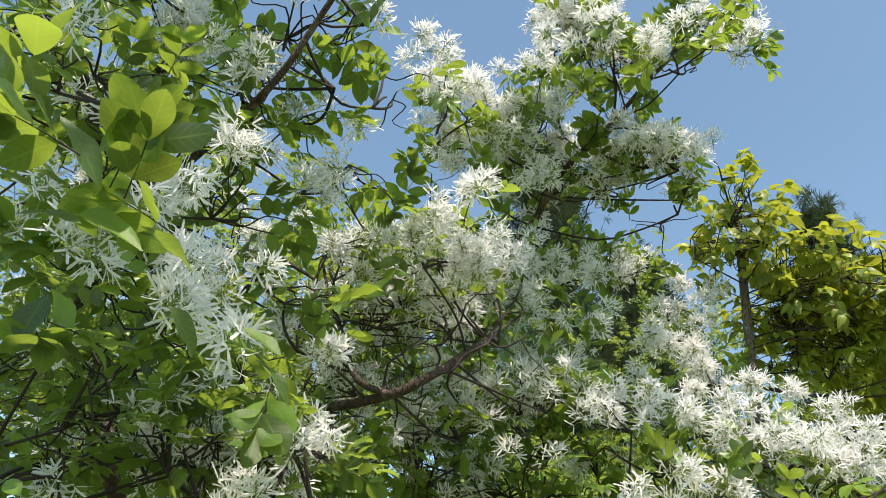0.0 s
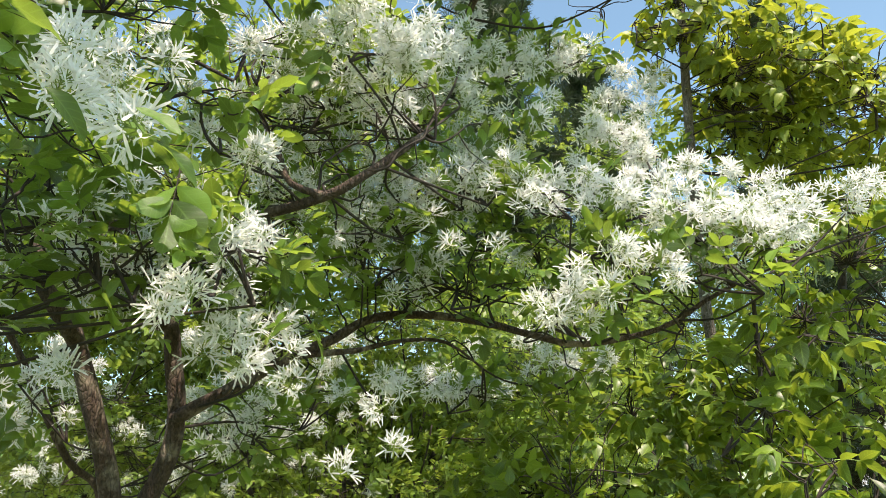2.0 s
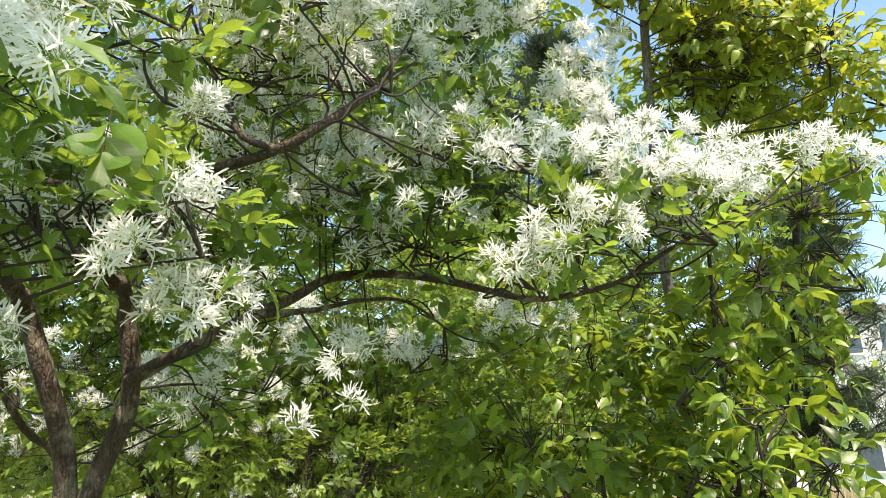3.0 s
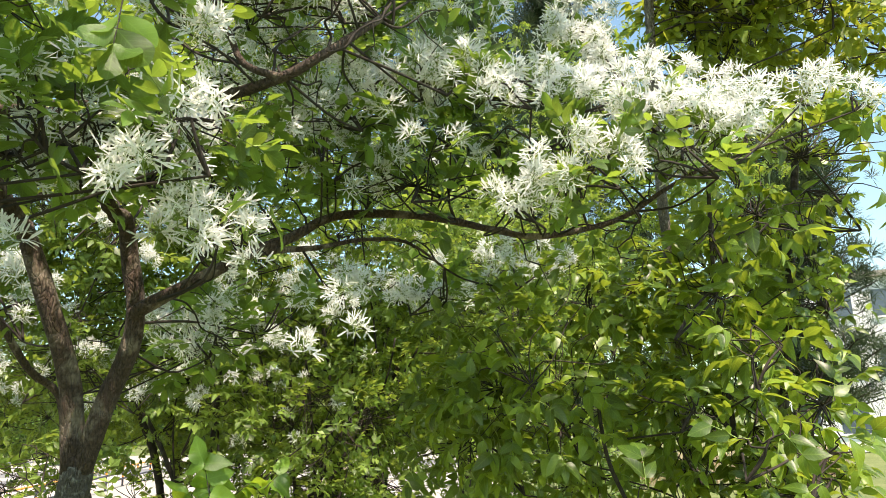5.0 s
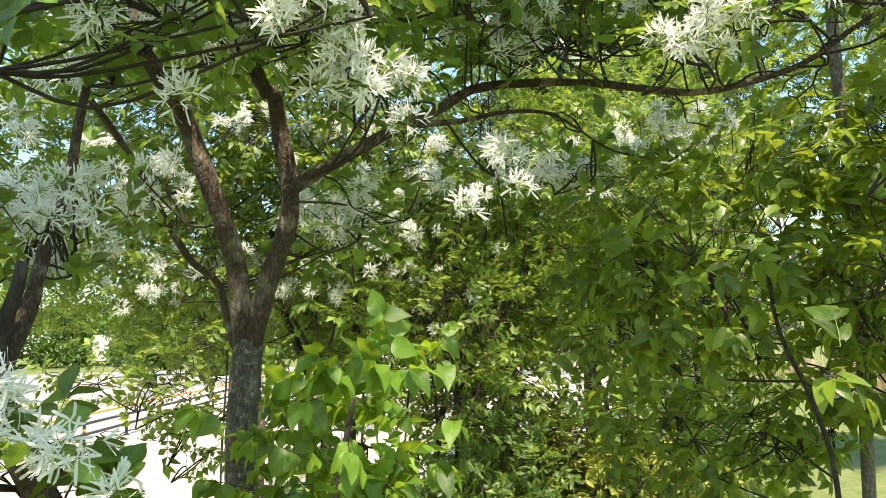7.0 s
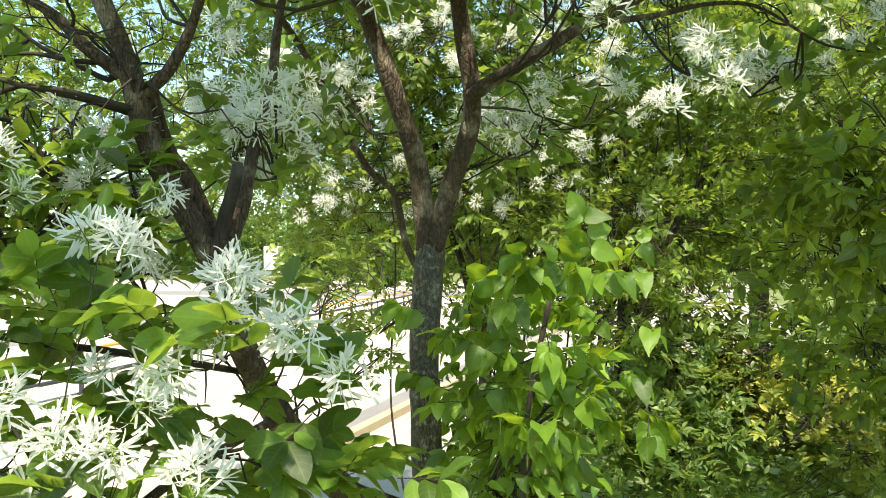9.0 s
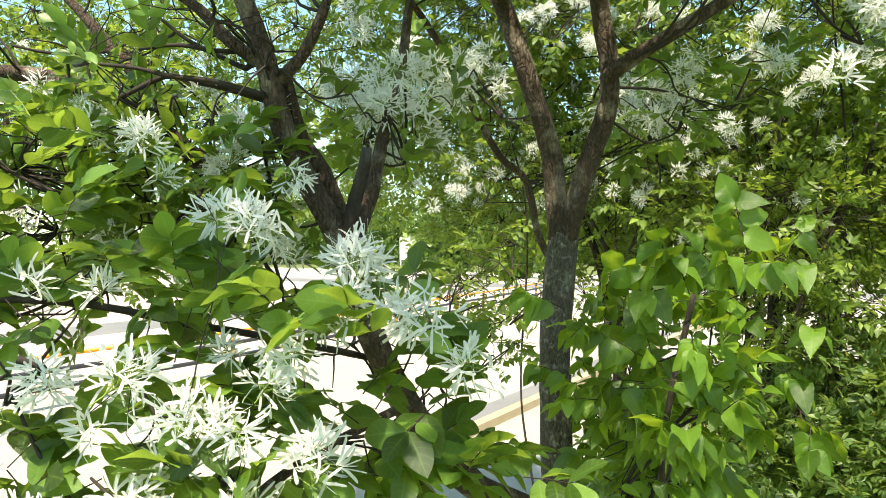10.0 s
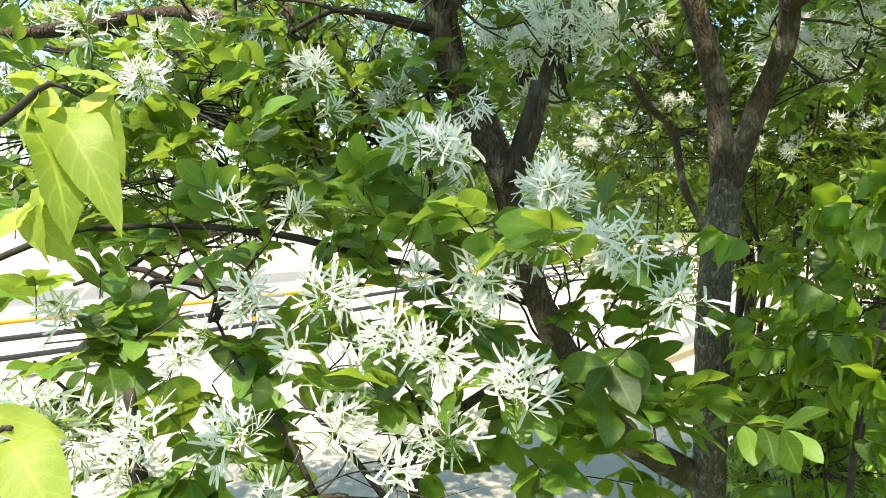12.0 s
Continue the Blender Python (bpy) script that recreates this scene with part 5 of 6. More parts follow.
near_clump(fringe, (-1.019, 0.926, 2.208), (0.050, 0.05, 0.033), 59, 0.5, 0)
fringe.finish()

dogwood = Tree("dogwood_tree", (1.0, 2.4, 0), "leafy green dogwood tree with pointed drooping leaves", "tree", DOGWOOD_LEAF, dog_kinds, 0.0031, DARK_BARK, up=-0.1)
clump(dogwood, (0.904, 3.111, 2.2), (0.267, 0.2, 0.185), 5, 0.80, 0)
clump(dogwood, (0.592, 2.813, 2.859), (0.435, 0.35, 0.395), 0, 1.28, 0)
clump(dogwood, (1.251, 2.772, 3.073), (0.356, 0.35, 0.395), 0, 1.04, 0)
clump(dogwood, (1.233, 2.54, 2.685), (0.313, 0.3, 0.296), 0, 0.96, 0)
clump(dogwood, (0.982, 3.067, 3.128), (0.332, 0.3, 0.266), 0, 0.96, 0)
clump(dogwood, (1.448, 2.593, 3.481), (0.304, 0.3, 0.285), 0, 0.80, 0)
clump(dogwood, (0.414, 3.155, 2.665), (0.354, 0.3, 0.31), 0, 0.96, 0)
clump(dogwood, (1.042, 3.08, 2.523), (0.427, 0.3, 0.256), 0, 0.80, 0)
limb(dogwood, "stem", .014, .006, (1.218, 2.712, 2.332), (1.171, 2.646, 2.617), (1.141, 2.587, 2.866), (1.113, 2.512, 3.185), (1.103, 2.437, 3.504))
limb(dogwood, "stem", .028, .014, (1.645, 3.42, 2.34), (1.684, 3.277, 2.939), (1.722, 3.156, 3.446), (1.759, 3.035, 3.953))
limb(dogwood, "stem", .012, .006, (0.909, 2.76, 2.066), (0.855, 2.719, 2.345), (0.764, 2.68, 2.574), (0.74, 2.653, 2.765))
clump(dogwood, (0.751, 3.229, 2.228), (0.342, 0.3, 0.214), 6, 0.64, 0)
clump(dogwood, (1.062, 2.703, 2.648), (0.157, 0.2, 0.209), 6, 0.72, 0)
clump(dogwood, (0.549, 3.719, 2.193), (0.38, 0.3, 0.278), 6, 0.96, 0)
clump(dogwood, (1.712, 3.071, 3.106), (0.177, 0.2, 0.443), 0, 0.56, 0)
clump(dogwood, (1.262, 2.476, 2.488), (0.216, 0.2, 0.166), 0, 0.80, 0)
clump(dogwood, (1.116, 2.331, 3.225), (0.164, 0.15, 0.127), -25, 0.72, 0)
clump(dogwood, (0.989, 2.318, 3.009), (0.157, 0.15, 0.122), -22, 0.64, 0)
clump(dogwood, (1.073, 2.188, 2.865), (0.133, 0.15, 0.133), -25, 0.64, 0)
clump(dogwood, (0.916, 2.367, 2.741), (0.157, 0.15, 0.104), -20, 0.56, 0)
clump(dogwood, (1.044, 2.095, 2.635), (0.127, 0.15, 0.111), -26, 0.72, 0)
clump(dogwood, (1.123, 2.051, 2.582), (0.095, 0.15, 0.095), -28, 0.72, 0)
clump(dogwood, (0.732, 2.204, 2.499), (0.095, 0.15, 0.063), -16, 0.64, 0)
dogwood.finish()

slim = Tree("slim_tree", (1.2, 2.9, 0), "slender grey-stemmed tree with yellow-green young leaves", "tree", SLIM_LEAF, dog_kinds, 0.0031, GREY_BARK, up=0.0)
limb(slim, "stem", .026, .016, (1.269, 3.585, 1.248), (1.219, 3.215, 2.812), (1.175, 3.099, 3.304), (1.145, 3.02, 3.64), (1.121, 2.872, 4.266), (1.11, 2.761, 4.735))
clump(slim, (1.074, 2.64, 4.613), (0.206, 0.3, 0.183), 7, 1.05, 0)
clump(slim, (1.47, 2.815, 4.412), (0.298, 0.3, 0.252), 7, 1.05, 0)
clump(slim, (1.82, 2.952, 4.299), (0.356, 0.4, 0.308), 0, 1.05, 0)
clump(slim, (1.349, 2.909, 4.424), (0.285, 0.3, 0.308), 0, 0.75, 0)
clump(slim, (1.515, 3.448, 3.368), (0.506, 0.4, 0.405), 0, 0.75, 0)
limb(slim, "twig", .005, .002, (1.026, 2.588, 4.687), (0.996, 2.536, 4.762), (0.98, 2.506, 4.807), (0.957, 2.491, 4.827))
limb(slim, "twig", .004, .002, (0.995, 2.534, 4.766), (1.045, 2.53, 4.782))
limb(slim, "twig", .004, .002, (1.118, 2.606, 4.675), (1.104, 2.562, 4.742), (1.147, 2.52, 4.817))
limb(slim, "twig", .003, .0015, (1.11, 2.557, 4.752), (1.086, 2.53, 4.789))
clump(slim, (1.067, 2.986, 2.813), (0.158, 0.2, 0.217), 6, 0.68, 0)
clump(slim, (1.108, 2.640, 4.699), (0.152, 0.25, 0.139), -21, 0.98, 0)
clump(slim, (0.966, 2.756, 4.603), (0.127, 0.25, 0.152), -17, 0.75, 0)
clump(slim, (1.310, 2.824, 4.491), (0.235, 0.25, 0.157), -23, 0.98, 0)
clump(slim, (1.539, 2.821, 4.525), (0.188, 0.25, 0.161), -27, 0.98, 0)
clump(slim, (1.502, 2.982, 4.266), (0.296, 0.25, 0.242), -25, 0.98, 0)
clump(slim, (1.251, 2.977, 4.251), (0.183, 0.25, 0.209), -21, 0.75, 0)
clump(slim, (1.753, 2.703, 4.235), (0.253, 0.25, 0.228), -32, 0.98, 0)
clump(slim, (1.744, 2.964, 3.972), (0.235, 0.25, 0.209), -29, 0.75, 0)
clump(slim, (1.968, 2.949, 3.984), (0.161, 0.25, 0.242), -33, 0.90, 0)
clump(slim, (1.564, 2.691, 4.434), (0.152, 0.25, 0.127), -28, 0.75, 0)
slim.finish()

sapling = Tree("dogwood_sapling", (-0.35, 1.5, 0), "young dogwood with broad veined bright green leaves", "tree", SAPLING_LEAF, dog_kinds, 0.0031, DARK_BARK, up=-0.1)
limb(sapling, "stem", .011, .005, (-0.42, 2.02, 1.5), (-0.4, 1.9, 1.95), (-0.36, 1.78, 2.25), (-0.3, 1.74, 2.5))
clump(sapling, (-0.623, 2.469, 2.144), (0.15, 0.15, 0.195), 39, 1.4, 0)
clump(sapling, (-0.349, 2.039, 2.296), (0.164, 0.15, 0.139), 25, 1.2, 0)
clump(sapling, (-0.53, 2.285, 2.118), (0.148, 0.15, 0.188), 39, 1.1, 0)
clump(sapling, (-0.512, 2.416, 1.91), (0.214, 0.15, 0.142), 39, 1.4, 0)
near_clump(sapling, (-0.436, 1.667, 2.457), (0.093, 0.12, 0.072), 25, 0.5, 0)
near_clump(sapling, (-0.267, 1.744, 2.495), (0.144, 0.15, 0.093), 25, 1.2, 0)
near_clump(sapling, (-0.218, 1.658, 2.293), (0.123, 0.12, 0.066), 25, 1, 0)
near_clump(sapling, (-0.41, 1.68, 2.333), (0.113, 0.12, 0.093), 25, 0.5, 0)
near_clump(sapling, (-0.441, 1.856, 2.349), (0.123, 0.15, 0.144), 39, 0.8, 0)
near_clump(sapling, (-0.407, 1.747, 2.231), (0.104, 0.15, 0.095), 39, 0.35, 0)
near_clump(sapling, (-0.227, 1.928, 2.564), (0.095, 0.1, 0.059), 6, 0.7, 0)
near_clump(sapling, (-0.328, 1.963, 2.486), (0.098, 0.1, 0.061), 9, 0.6, 0)
near_clump(sapling, (-0.472, 1.981, 2.456), (0.089, 0.1, 0.063), 14, 0.6, 0)
near_clump(sapling, (-0.219, 1.848, 2.279), (0.092, 0.1, 0.069), 6, 0.7, 0)
near_clump(sapling, (-0.355, 1.885, 2.307), (0.095, 0.1, 0.071), 11, 0.6, 0)
near_clump(sapling, (-0.508, 1.941, 2.246), (0.089, 0.1, 0.063), 16, 0.5, 0)
near_clump(sapling, (-0.182, 1.922, 2.402), (0.071, 0.1, 0.071), 4, 0.7, 0)
sapling.finish()

# Close shoot whose leaf material already carries the sunlight as a paler colour.
young = Tree("dogwood_shoot", (-0.8, 0.4, 0.9), "close dogwood shoot with sunlit yellow-green veined leaves", "tree", SUNLIT_LEAF, dog_kinds, 0.003, DARK_BARK, up=-0.1)
one_leaf(young, (-0.8, 0.674, 2.616), (-0.704, 0.684, 2.556), 0.043)
one_leaf(young, (-0.81, 0.664, 2.596), (-0.721, 0.669, 2.542), 0.045)
one_leaf(young, (-0.826, 0.68, 2.638), (-0.812, 0.637, 2.592), 0.034)
one_leaf(young, (-0.815, 0.656, 2.53), (-0.782, 0.68, 2.487), 0.033)
one_leaf(young, (-0.76, 0.624, 2.352), (-0.681, 0.623, 2.325), 0.041)
one_leaf(young, (-0.774, 0.614, 2.373), (-0.731, 0.648, 2.355), 0.026)
one_leaf(young, (-0.829, 0.643, 2.506), (-0.808, 0.663, 2.549), 0.028)
one_leaf(young, (-0.834, 0.674, 2.643), (-0.831, 0.651, 2.648), 0.022)
one_leaf(young, (-0.778, 0.692, 2.611), (-0.783, 0.716, 2.648), 0.019)
one_leaf(young, (-0.798, 0.678, 2.645), (-0.759, 0.71, 2.65), 0.014)
one_leaf(young, (-0.845, 0.665, 2.647), (-0.793, 0.68, 2.616), 0.029)
one_leaf(young, (-0.793, 0.68, 2.62), (-0.795, 0.65, 2.58), 0.033)
one_leaf(young, (-0.797, 0.672, 2.549), (-0.799, 0.641, 2.502), 0.028)
one_leaf(young, (-0.795, 0.704, 2.624), (-0.756, 0.707, 2.578), 0.027)
limb(young, "stem", .006, .004, (-1.06, 0.42, 1.7), (-1.03, 0.5, 2.2), (-0.97, 0.57, 2.45), (-0.899, 0.615, 2.563))
limb(young, "stem", .004, .002, (-0.899, 0.615, 2.563), (-0.826, 0.653, 2.61), (-0.801, 0.674, 2.635), (-0.795, 0.704, 2.624))
limb(young, "stem", .004, .002, (-1.03, 0.5, 2.2), (-0.92, 0.53, 2.22), (-0.805, 0.584, 2.299), (-0.77, 0.616, 2.356), (-0.76, 0.625, 2.361))
young.finish()

grove = Tree("flowering_tree", (-0.5, 7, 0), "row tree with fine green leaves and scattered white blossom", "tree", GROVE_LEAF, small_kinds, 0.0055, DARK_BARK, up=0.1, loose=0.9)
clump(grove, (-1.715, 4.124, 4.482), (0.83, 0.4, 0.266), 0, 0.9, 3)
clump(grove, (-0.387, 4.144, 4.448), (0.83, 0.4, 0.266), 0, 0.9, 3)
clump(grove, (-1.692, 4.585, 3.072), (0.664, 0.4, 0.365), -1, 0.3, 14)
clump(grove, (-1.942, 4.485, 3.17), (0.531, 0.4, 0.399), 0, 0.3, 10)
clump(grove, (-0.431, 4.376, 2.672), (0.633, 0.3, 0.411), 0, 0.5, 3)
limb(grove, "stem", 0.011, 0.007, (-0.522, 4.796, 2.069), (-0.527, 4.681, 2.671), (-0.569, 4.58, 3.207))
limb(grove, "stem", 0.009, 0.005, (-0.439, 4.691, 2.082), (-0.266, 4.605, 2.534), (-0.082, 4.532, 2.92), (-0.014, 4.483, 3.18))
limb(grove, "stem", 0.010, 0.006, (-0.207, 5.02, 1.959), (-0.2, 4.927, 2.448), (-0.145, 4.848, 2.866), (-0.165, 4.755, 3.357))
limb(grove, "stem", 0.007, 0.004, (-0.858, 4.899, 2.063), (-0.772, 4.795, 2.608), (-0.829, 4.717, 3.02), (-0.923, 4.652, 3.365))
clump(grove, (-2.034, 4.418, 5.156), (1.661, 0.8, 1.028), 7, 1, 10)
clump(grove, (-2.626, 3.326, 5.827), (0.925, 0.6, 0.783), 7, 0.8, 8)
clump(grove, (-2.119, 5.191, 3.528), (1.661, 0.6, 0.554), 6, 1.5, 6)
clump(grove, (0.246, 5.868, 3.783), (1.522, 0.6, 0.609), 6, 1.2, 4)
clump(grove, (-0.395, 4.974, 5.531), (1.087, 0.6, 0.739), 7, 0.9, 12)
clump(grove, (-2.094, 5.222, 5.318), (1.392, 0.6, 0.87), 0, 0.68, 10)
clump(grove, (-0.573, 5.246, 5.28), (1.087, 0.6, 0.783), 0, 0.68, 10)
clump(grove, (-1.346, 5.378, 3.153), (1.265, 1, 0.633), 0, 1, 26)
clump(grove, (0.238, 6.376, 3.35), (1.661, 1, 0.949), 0, 0.88, 18)
clump(grove, (-0.449, 4.602, 3.986), (1.174, 0.6, 0.605), 0, 0.82, 26)
clump(grove, (-2.351, 5.328, 3.024), (0.791, 0.8, 0.475), 0, 0.88, 8)
clump(grove, (-1.299, 5.837, 3.017), (0.957, 0.8, 0.652), 0, 0.88, 6)
clump(grove, (-0.123, 5.827, 3.069), (0.957, 0.8, 0.652), 0, 0.88, 4)
clump(grove, (-2.126, 5.152, 3.951), (0.989, 0.8, 0.593), 0, 0.88, 10)
clump(grove, (-2.995, 4.899, 4.306), (0.989, 0.7, 0.989), 6, 0.88, 10)
clump(grove, (-1.499, 5.057, 4.322), (0.989, 0.7, 0.791), 6, 0.88, 10)
clump(grove, (-0.926, 6.432, 2.564), (1.424, 0.6, 0.427), 0, 0.61, 0)
clump(grove, (-1.187, 5.952, 2.416), (0.783, 0.5, 0.478), 0, 0.54, 0)
clump(grove, (-0.198, 5.471, 2.262), (0.712, 0.5, 0.356), 0, 0.54, 0)
clump(grove, (-0.374, 4.975, 2.733), (0.909, 0.4, 0.291), 0, 0.61, 0)
clump(grove, (-0.821, 5.39, 2.942), (1.186, 0.5, 0.475), -1, 0.61, 3)
limb(grove, "stem", .03, .02, (-1.624, 5.33, 2.049), (-1.677, 5.265, 2.522), (-1.777, 5.214, 2.841), (-1.825, 5.139, 3.393))
limb(grove, "stem", .02, .012, (-1.375, 4.937, 2.163), (-1.464, 4.881, 2.528), (-1.642, 4.816, 2.897))
limb(grove, "stem", .05, .03, (-0.395, 7.527, 1.736), (-0.391, 7.417, 2.616), (-0.4, 7.312, 3.442))
limb(grove, "stem", .022, .014, (-1.151, 4.862, 2.949), (-1.14, 4.822, 3.274), (-1.077, 4.783, 3.632))
limb(grove, "stem", .03, .015, (-0.721, 5.431, 2.011), (-0.54, 5.397, 2.436), (-0.205, 5.385, 2.814), (0.011, 5.364, 3.159))
limb(grove, "stem", .025, .015, (-0.55, 5.4, 2.397), (-0.517, 5.345, 2.867), (-0.61, 5.28, 3.303))
clump(grove, (-2.649, 5.459, 2.334), (0.593, 0.4, 0.237), 0, 0.5, 0)
clump(grove, (-1.512, 4.94, 2.382), (0.463, 0.4, 0.285), 0, 0.5, 0)
clump(grove, (-3.294, 6.403, 2.726), (0.569, 0.4, 0.237), 0, 0.7, 0)
grove.finish()

grove_left = Tree("flowering_tree", (-3.4, 6.2, 0), "open-crowned green tree at the edge of the parking lot", "tree", GROVE_LEAF, small_kinds, 0.0055, DARK_BARK, up=0.1, loose=0.9)
clump(grove_left, (-1.845, 4.196, 3.921), (0.664, 0.4, 0.266), 18, 0.7, 3)
clump(grove_left, (-3.959, 4.389, 4.098), (0.87, 0.6, 0.672), 17, 0.88, 6)
clump(grove_left, (-3.117, 5.171, 4.134), (1.131, 0.8, 0.696), 17, 0.88, 8)
clump(grove_left, (-1.871, 5.556, 4.063), (1.131, 0.8, 0.696), 17, 0.88, 8)
clump(grove_left, (-3.911, 6.513, 3.278), (1.218, 0.8, 0.609), 17, 0.95, 4)
clump(grove_left, (-1.53, 6.203, 3.141), (1.044, 0.8, 0.617), 17, 0.95, 10)
clump(grove_left, (-1.727, 3.541, 2.353), (0.277, 0.3, 0.138), 17, 0.34, 0)
clump(grove_left, (-1.575, 3.593, 2.1), (0.221, 0.3, 0.125), 17, 0.34, 0)
clump(grove_left, (-4.285, 2.269, 3.35), (1.012, 0.6, 0.443), 39, 1.5, 6)
clump(grove_left, (-3.687, 3.393, 3.147), (1.068, 0.6, 0.569), 39, 0.88, 8)
clump(grove_left, (-4.731, 3.155, 2.693), (1.503, 0.6, 0.356), 39, 0.82, 4)
clump(grove_left, (-4.025, 3.528, 3.889), (0.996, 0.6, 0.605), 25, 0.88, 4)
clump(grove_left, (-3.742, 5.314, 3.195), (0.949, 0.6, 0.427), 25, 0.88, 2)
clump(grove_left, (-1.982, 3.724, 2.425), (0.332, 0.3, 0.152), 6, 0.55, 0)
clump(grove_left, (-1.616, 3.487, 2.208), (0.228, 0.3, 0.152), 6, 0.55, 0)
clump(grove_left, (-2.07, 3.642, 2.196), (0.161, 0.2, 0.067), 6, 0.4, 0)
clump(grove_left, (-2.31, 3.684, 2.466), (0.194, 0.2, 0.138), 6, 0.45, 0)
clump(grove_left, (-1.645, 3.745, 2.548), (0.277, 0.3, 0.138), 6, 0.5, 0)
clump(grove_left, (-1.452, 3.731, 2.339), (0.228, 0.3, 0.171), 17, 0.5, 0)
clump(grove_left, (-4.089, 2.362, 3.737), (0.619, 0.4, 0.328), 64, 0.8, 2)
clump(grove_left, (-4.043, 2.966, 3.946), (0.659, 0.4, 0.310), 57, 0.9, 3)
clump(grove_left, (-3.826, 3.512, 3.790), (0.554, 0.4, 0.316), 51, 0.8, 3)
clump(grove_left, (-4.605, 2.815, 3.507), (0.782, 0.4, 0.288), 62, 0.8, 1)
grove_left.finish()

grove_right = Tree("flowering_tree", (0.1, 6.2, 0), "dense dark green tree with leaning dark stems", "tree", GROVE_LEAF, small_kinds, 0.0055, DARK_BARK, up=0.1, loose=0.9)
clump(grove_right, (-1.333, 3.736, 3.699), (0.256, 0.3, 0.171), 18, 0.3, 6)
clump(grove_right, (-0.806, 3.708, 3.2), (0.242, 0.3, 0.188), 18, 0.3, 8)
clump(grove_right, (-0.874, 3.889, 3.72), (0.256, 0.3, 0.171), 18, 0.5, 4)
clump(grove_right, (-1.034, 4.938, 3.457), (0.316, 0.3, 0.221), 39, 0.4, 7)
clump(grove_right, (-0.437, 4.574, 2.765), (0.648, 0.3, 0.551), 18, 0.8, 4)
clump(grove_right, (-0.918, 4.517, 2.943), (0.565, 0.3, 0.498), 18, 0.6, 5)
clump(grove_right, (-0.355, 4.609, 2.212), (0.454, 0.3, 0.195), 18, 0.9, 0)
limb(grove_right, "stem", 0.009, 0.005, (-1.127, 4.879, 2.214), (-1.143, 4.866, 2.796), (-1.111, 4.869, 3.378))
limb(grove_right, "stem", 0.014, 0.007, (-0.665, 4.929, 2.072), (-0.702, 4.907, 2.785), (-0.711, 4.894, 3.568))
limb(grove_right, "stem", 0.016, 0.010, (-0.553, 4.863, 1.943), (-0.511, 4.87, 2.43), (-0.45, 4.885, 2.846), (-0.494, 4.864, 3.299))
limb(grove_right, "stem", 0.012, 0.006, (-0.531, 4.866, 2.221), (-0.309, 4.935, 2.6), (-0.056, 5.015, 2.909), (0.131, 5.074, 3.22))
limb(grove_right, "stem", 0.007, 0.004, (-0.276, 4.946, 2.635), (-0.318, 4.927, 3.018), (-0.26, 4.94, 3.47))
limb(grove_right, "stem", 0.019, 0.011, (-0.229, 5.393, 1.878), (-0.291, 5.365, 2.41), (-0.247, 5.375, 2.789), (-0.111, 5.413, 3.356))
limb(grove_right, "stem", 0.007, 0.004, (-1.872, 4.521, 2.52), (-1.891, 4.509, 2.947), (-1.991, 4.47, 3.376))
limb(grove_right, "stem", 0.007, 0.004, (-1.399, 4.894, 2.21), (-1.424, 4.878, 2.73), (-1.38, 4.887, 3.176))
clump(grove_right, (-0.564, 5.44, 3.826), (1.028, 0.8, 0.712), 17, 0.88, 8)
clump(grove_right, (0.689, 5.306, 3.678), (0.996, 0.8, 0.712), 17, 1, 0)
clump(grove_right, (-0.15, 6.106, 3.069), (1.044, 0.8, 0.739), 17, 1, 0)
clump(grove_right, (0.833, 5.371, 2.678), (0.925, 0.6, 0.534), 17, 1.1, 0)
clump(grove_right, (-1.046, 6.892, 2.299), (1.028, 0.6, 0.36), 17, 0.41, 0)
clump(grove_right, (-2.73, 6.127, 3.286), (0.807, 0.8, 0.902), 39, 0.95, 4)
clump(grove_right, (-1.318, 5.973, 3.055), (0.712, 0.8, 0.87), 39, 0.95, 10)
limb(grove_right, "stem", .06, .03, (-0.781, 6.486, 0.514), (-0.645, 6.493, 2.267), (-0.267, 6.598, 2.876), (0.199, 6.732, 3.34), (0.353, 6.765, 4.049))
limb(grove_right, "stem", .04, .03, (-0.298, 7.133, 1.768), (-0.325, 7.107, 2.643), (-0.627, 7.001, 3.318), (-0.746, 6.942, 4.451))
limb(grove_right, "stem", .05, .03, (-1.792, 6.15, 1.77), (-1.822, 6.129, 2.341), (-1.898, 6.094, 2.912), (-1.829, 6.097, 3.859))
limb(grove_right, "stem", .03, .02, (-0.531, 6.01, 1.989), (-0.567, 5.985, 2.73), (-0.602, 5.963, 3.296))
clump(grove_right, (-0.529, 6.739, 2.204), (0.686, 0.4, 0.294), 17, 0.48, 0)
clump(grove_right, (-0.152, 6.412, 3.076), (1, 0.6, 0.739), 25, 0.88, 4)
clump(grove_right, (1.935, 7.028, 4.663), (1.218, 0.5, 0.72), 0, 0.9, 0)
clump(grove_right, (2.955, 6.798, 5.431), (0.996, 0.5, 0.996), 0, 0.8, 0)
clump(grove_right, (1.793, 7.156, 5.933), (1.008, 0.5, 0.89), 0, 0.8, 0)
clump(grove_right, (1.577, 6.984, 4.657), (1.384, 0.5, 0.664), -1, 0.9, 0)
bloom(grove_right, (-0.973, 3.840, 3.330), 0.16)
bloom(grove_right, (-0.861, 3.894, 3.195), 0.16)
bloom(grove_right, (-0.737, 4.008, 3.278), 0.15)
bloom(grove_right, (-0.625, 4.049, 3.155), 0.15)
bloom(grove_right, (-1.176, 3.731, 3.521), 0.16)
bloom(grove_right, (-0.445, 3.874, 3.579), 0.14)
bloom(grove_right, (-0.863, 4.133, 2.970), 0.12)
bloom(grove_right, (-0.917, 4.027, 3.493), 0.15)
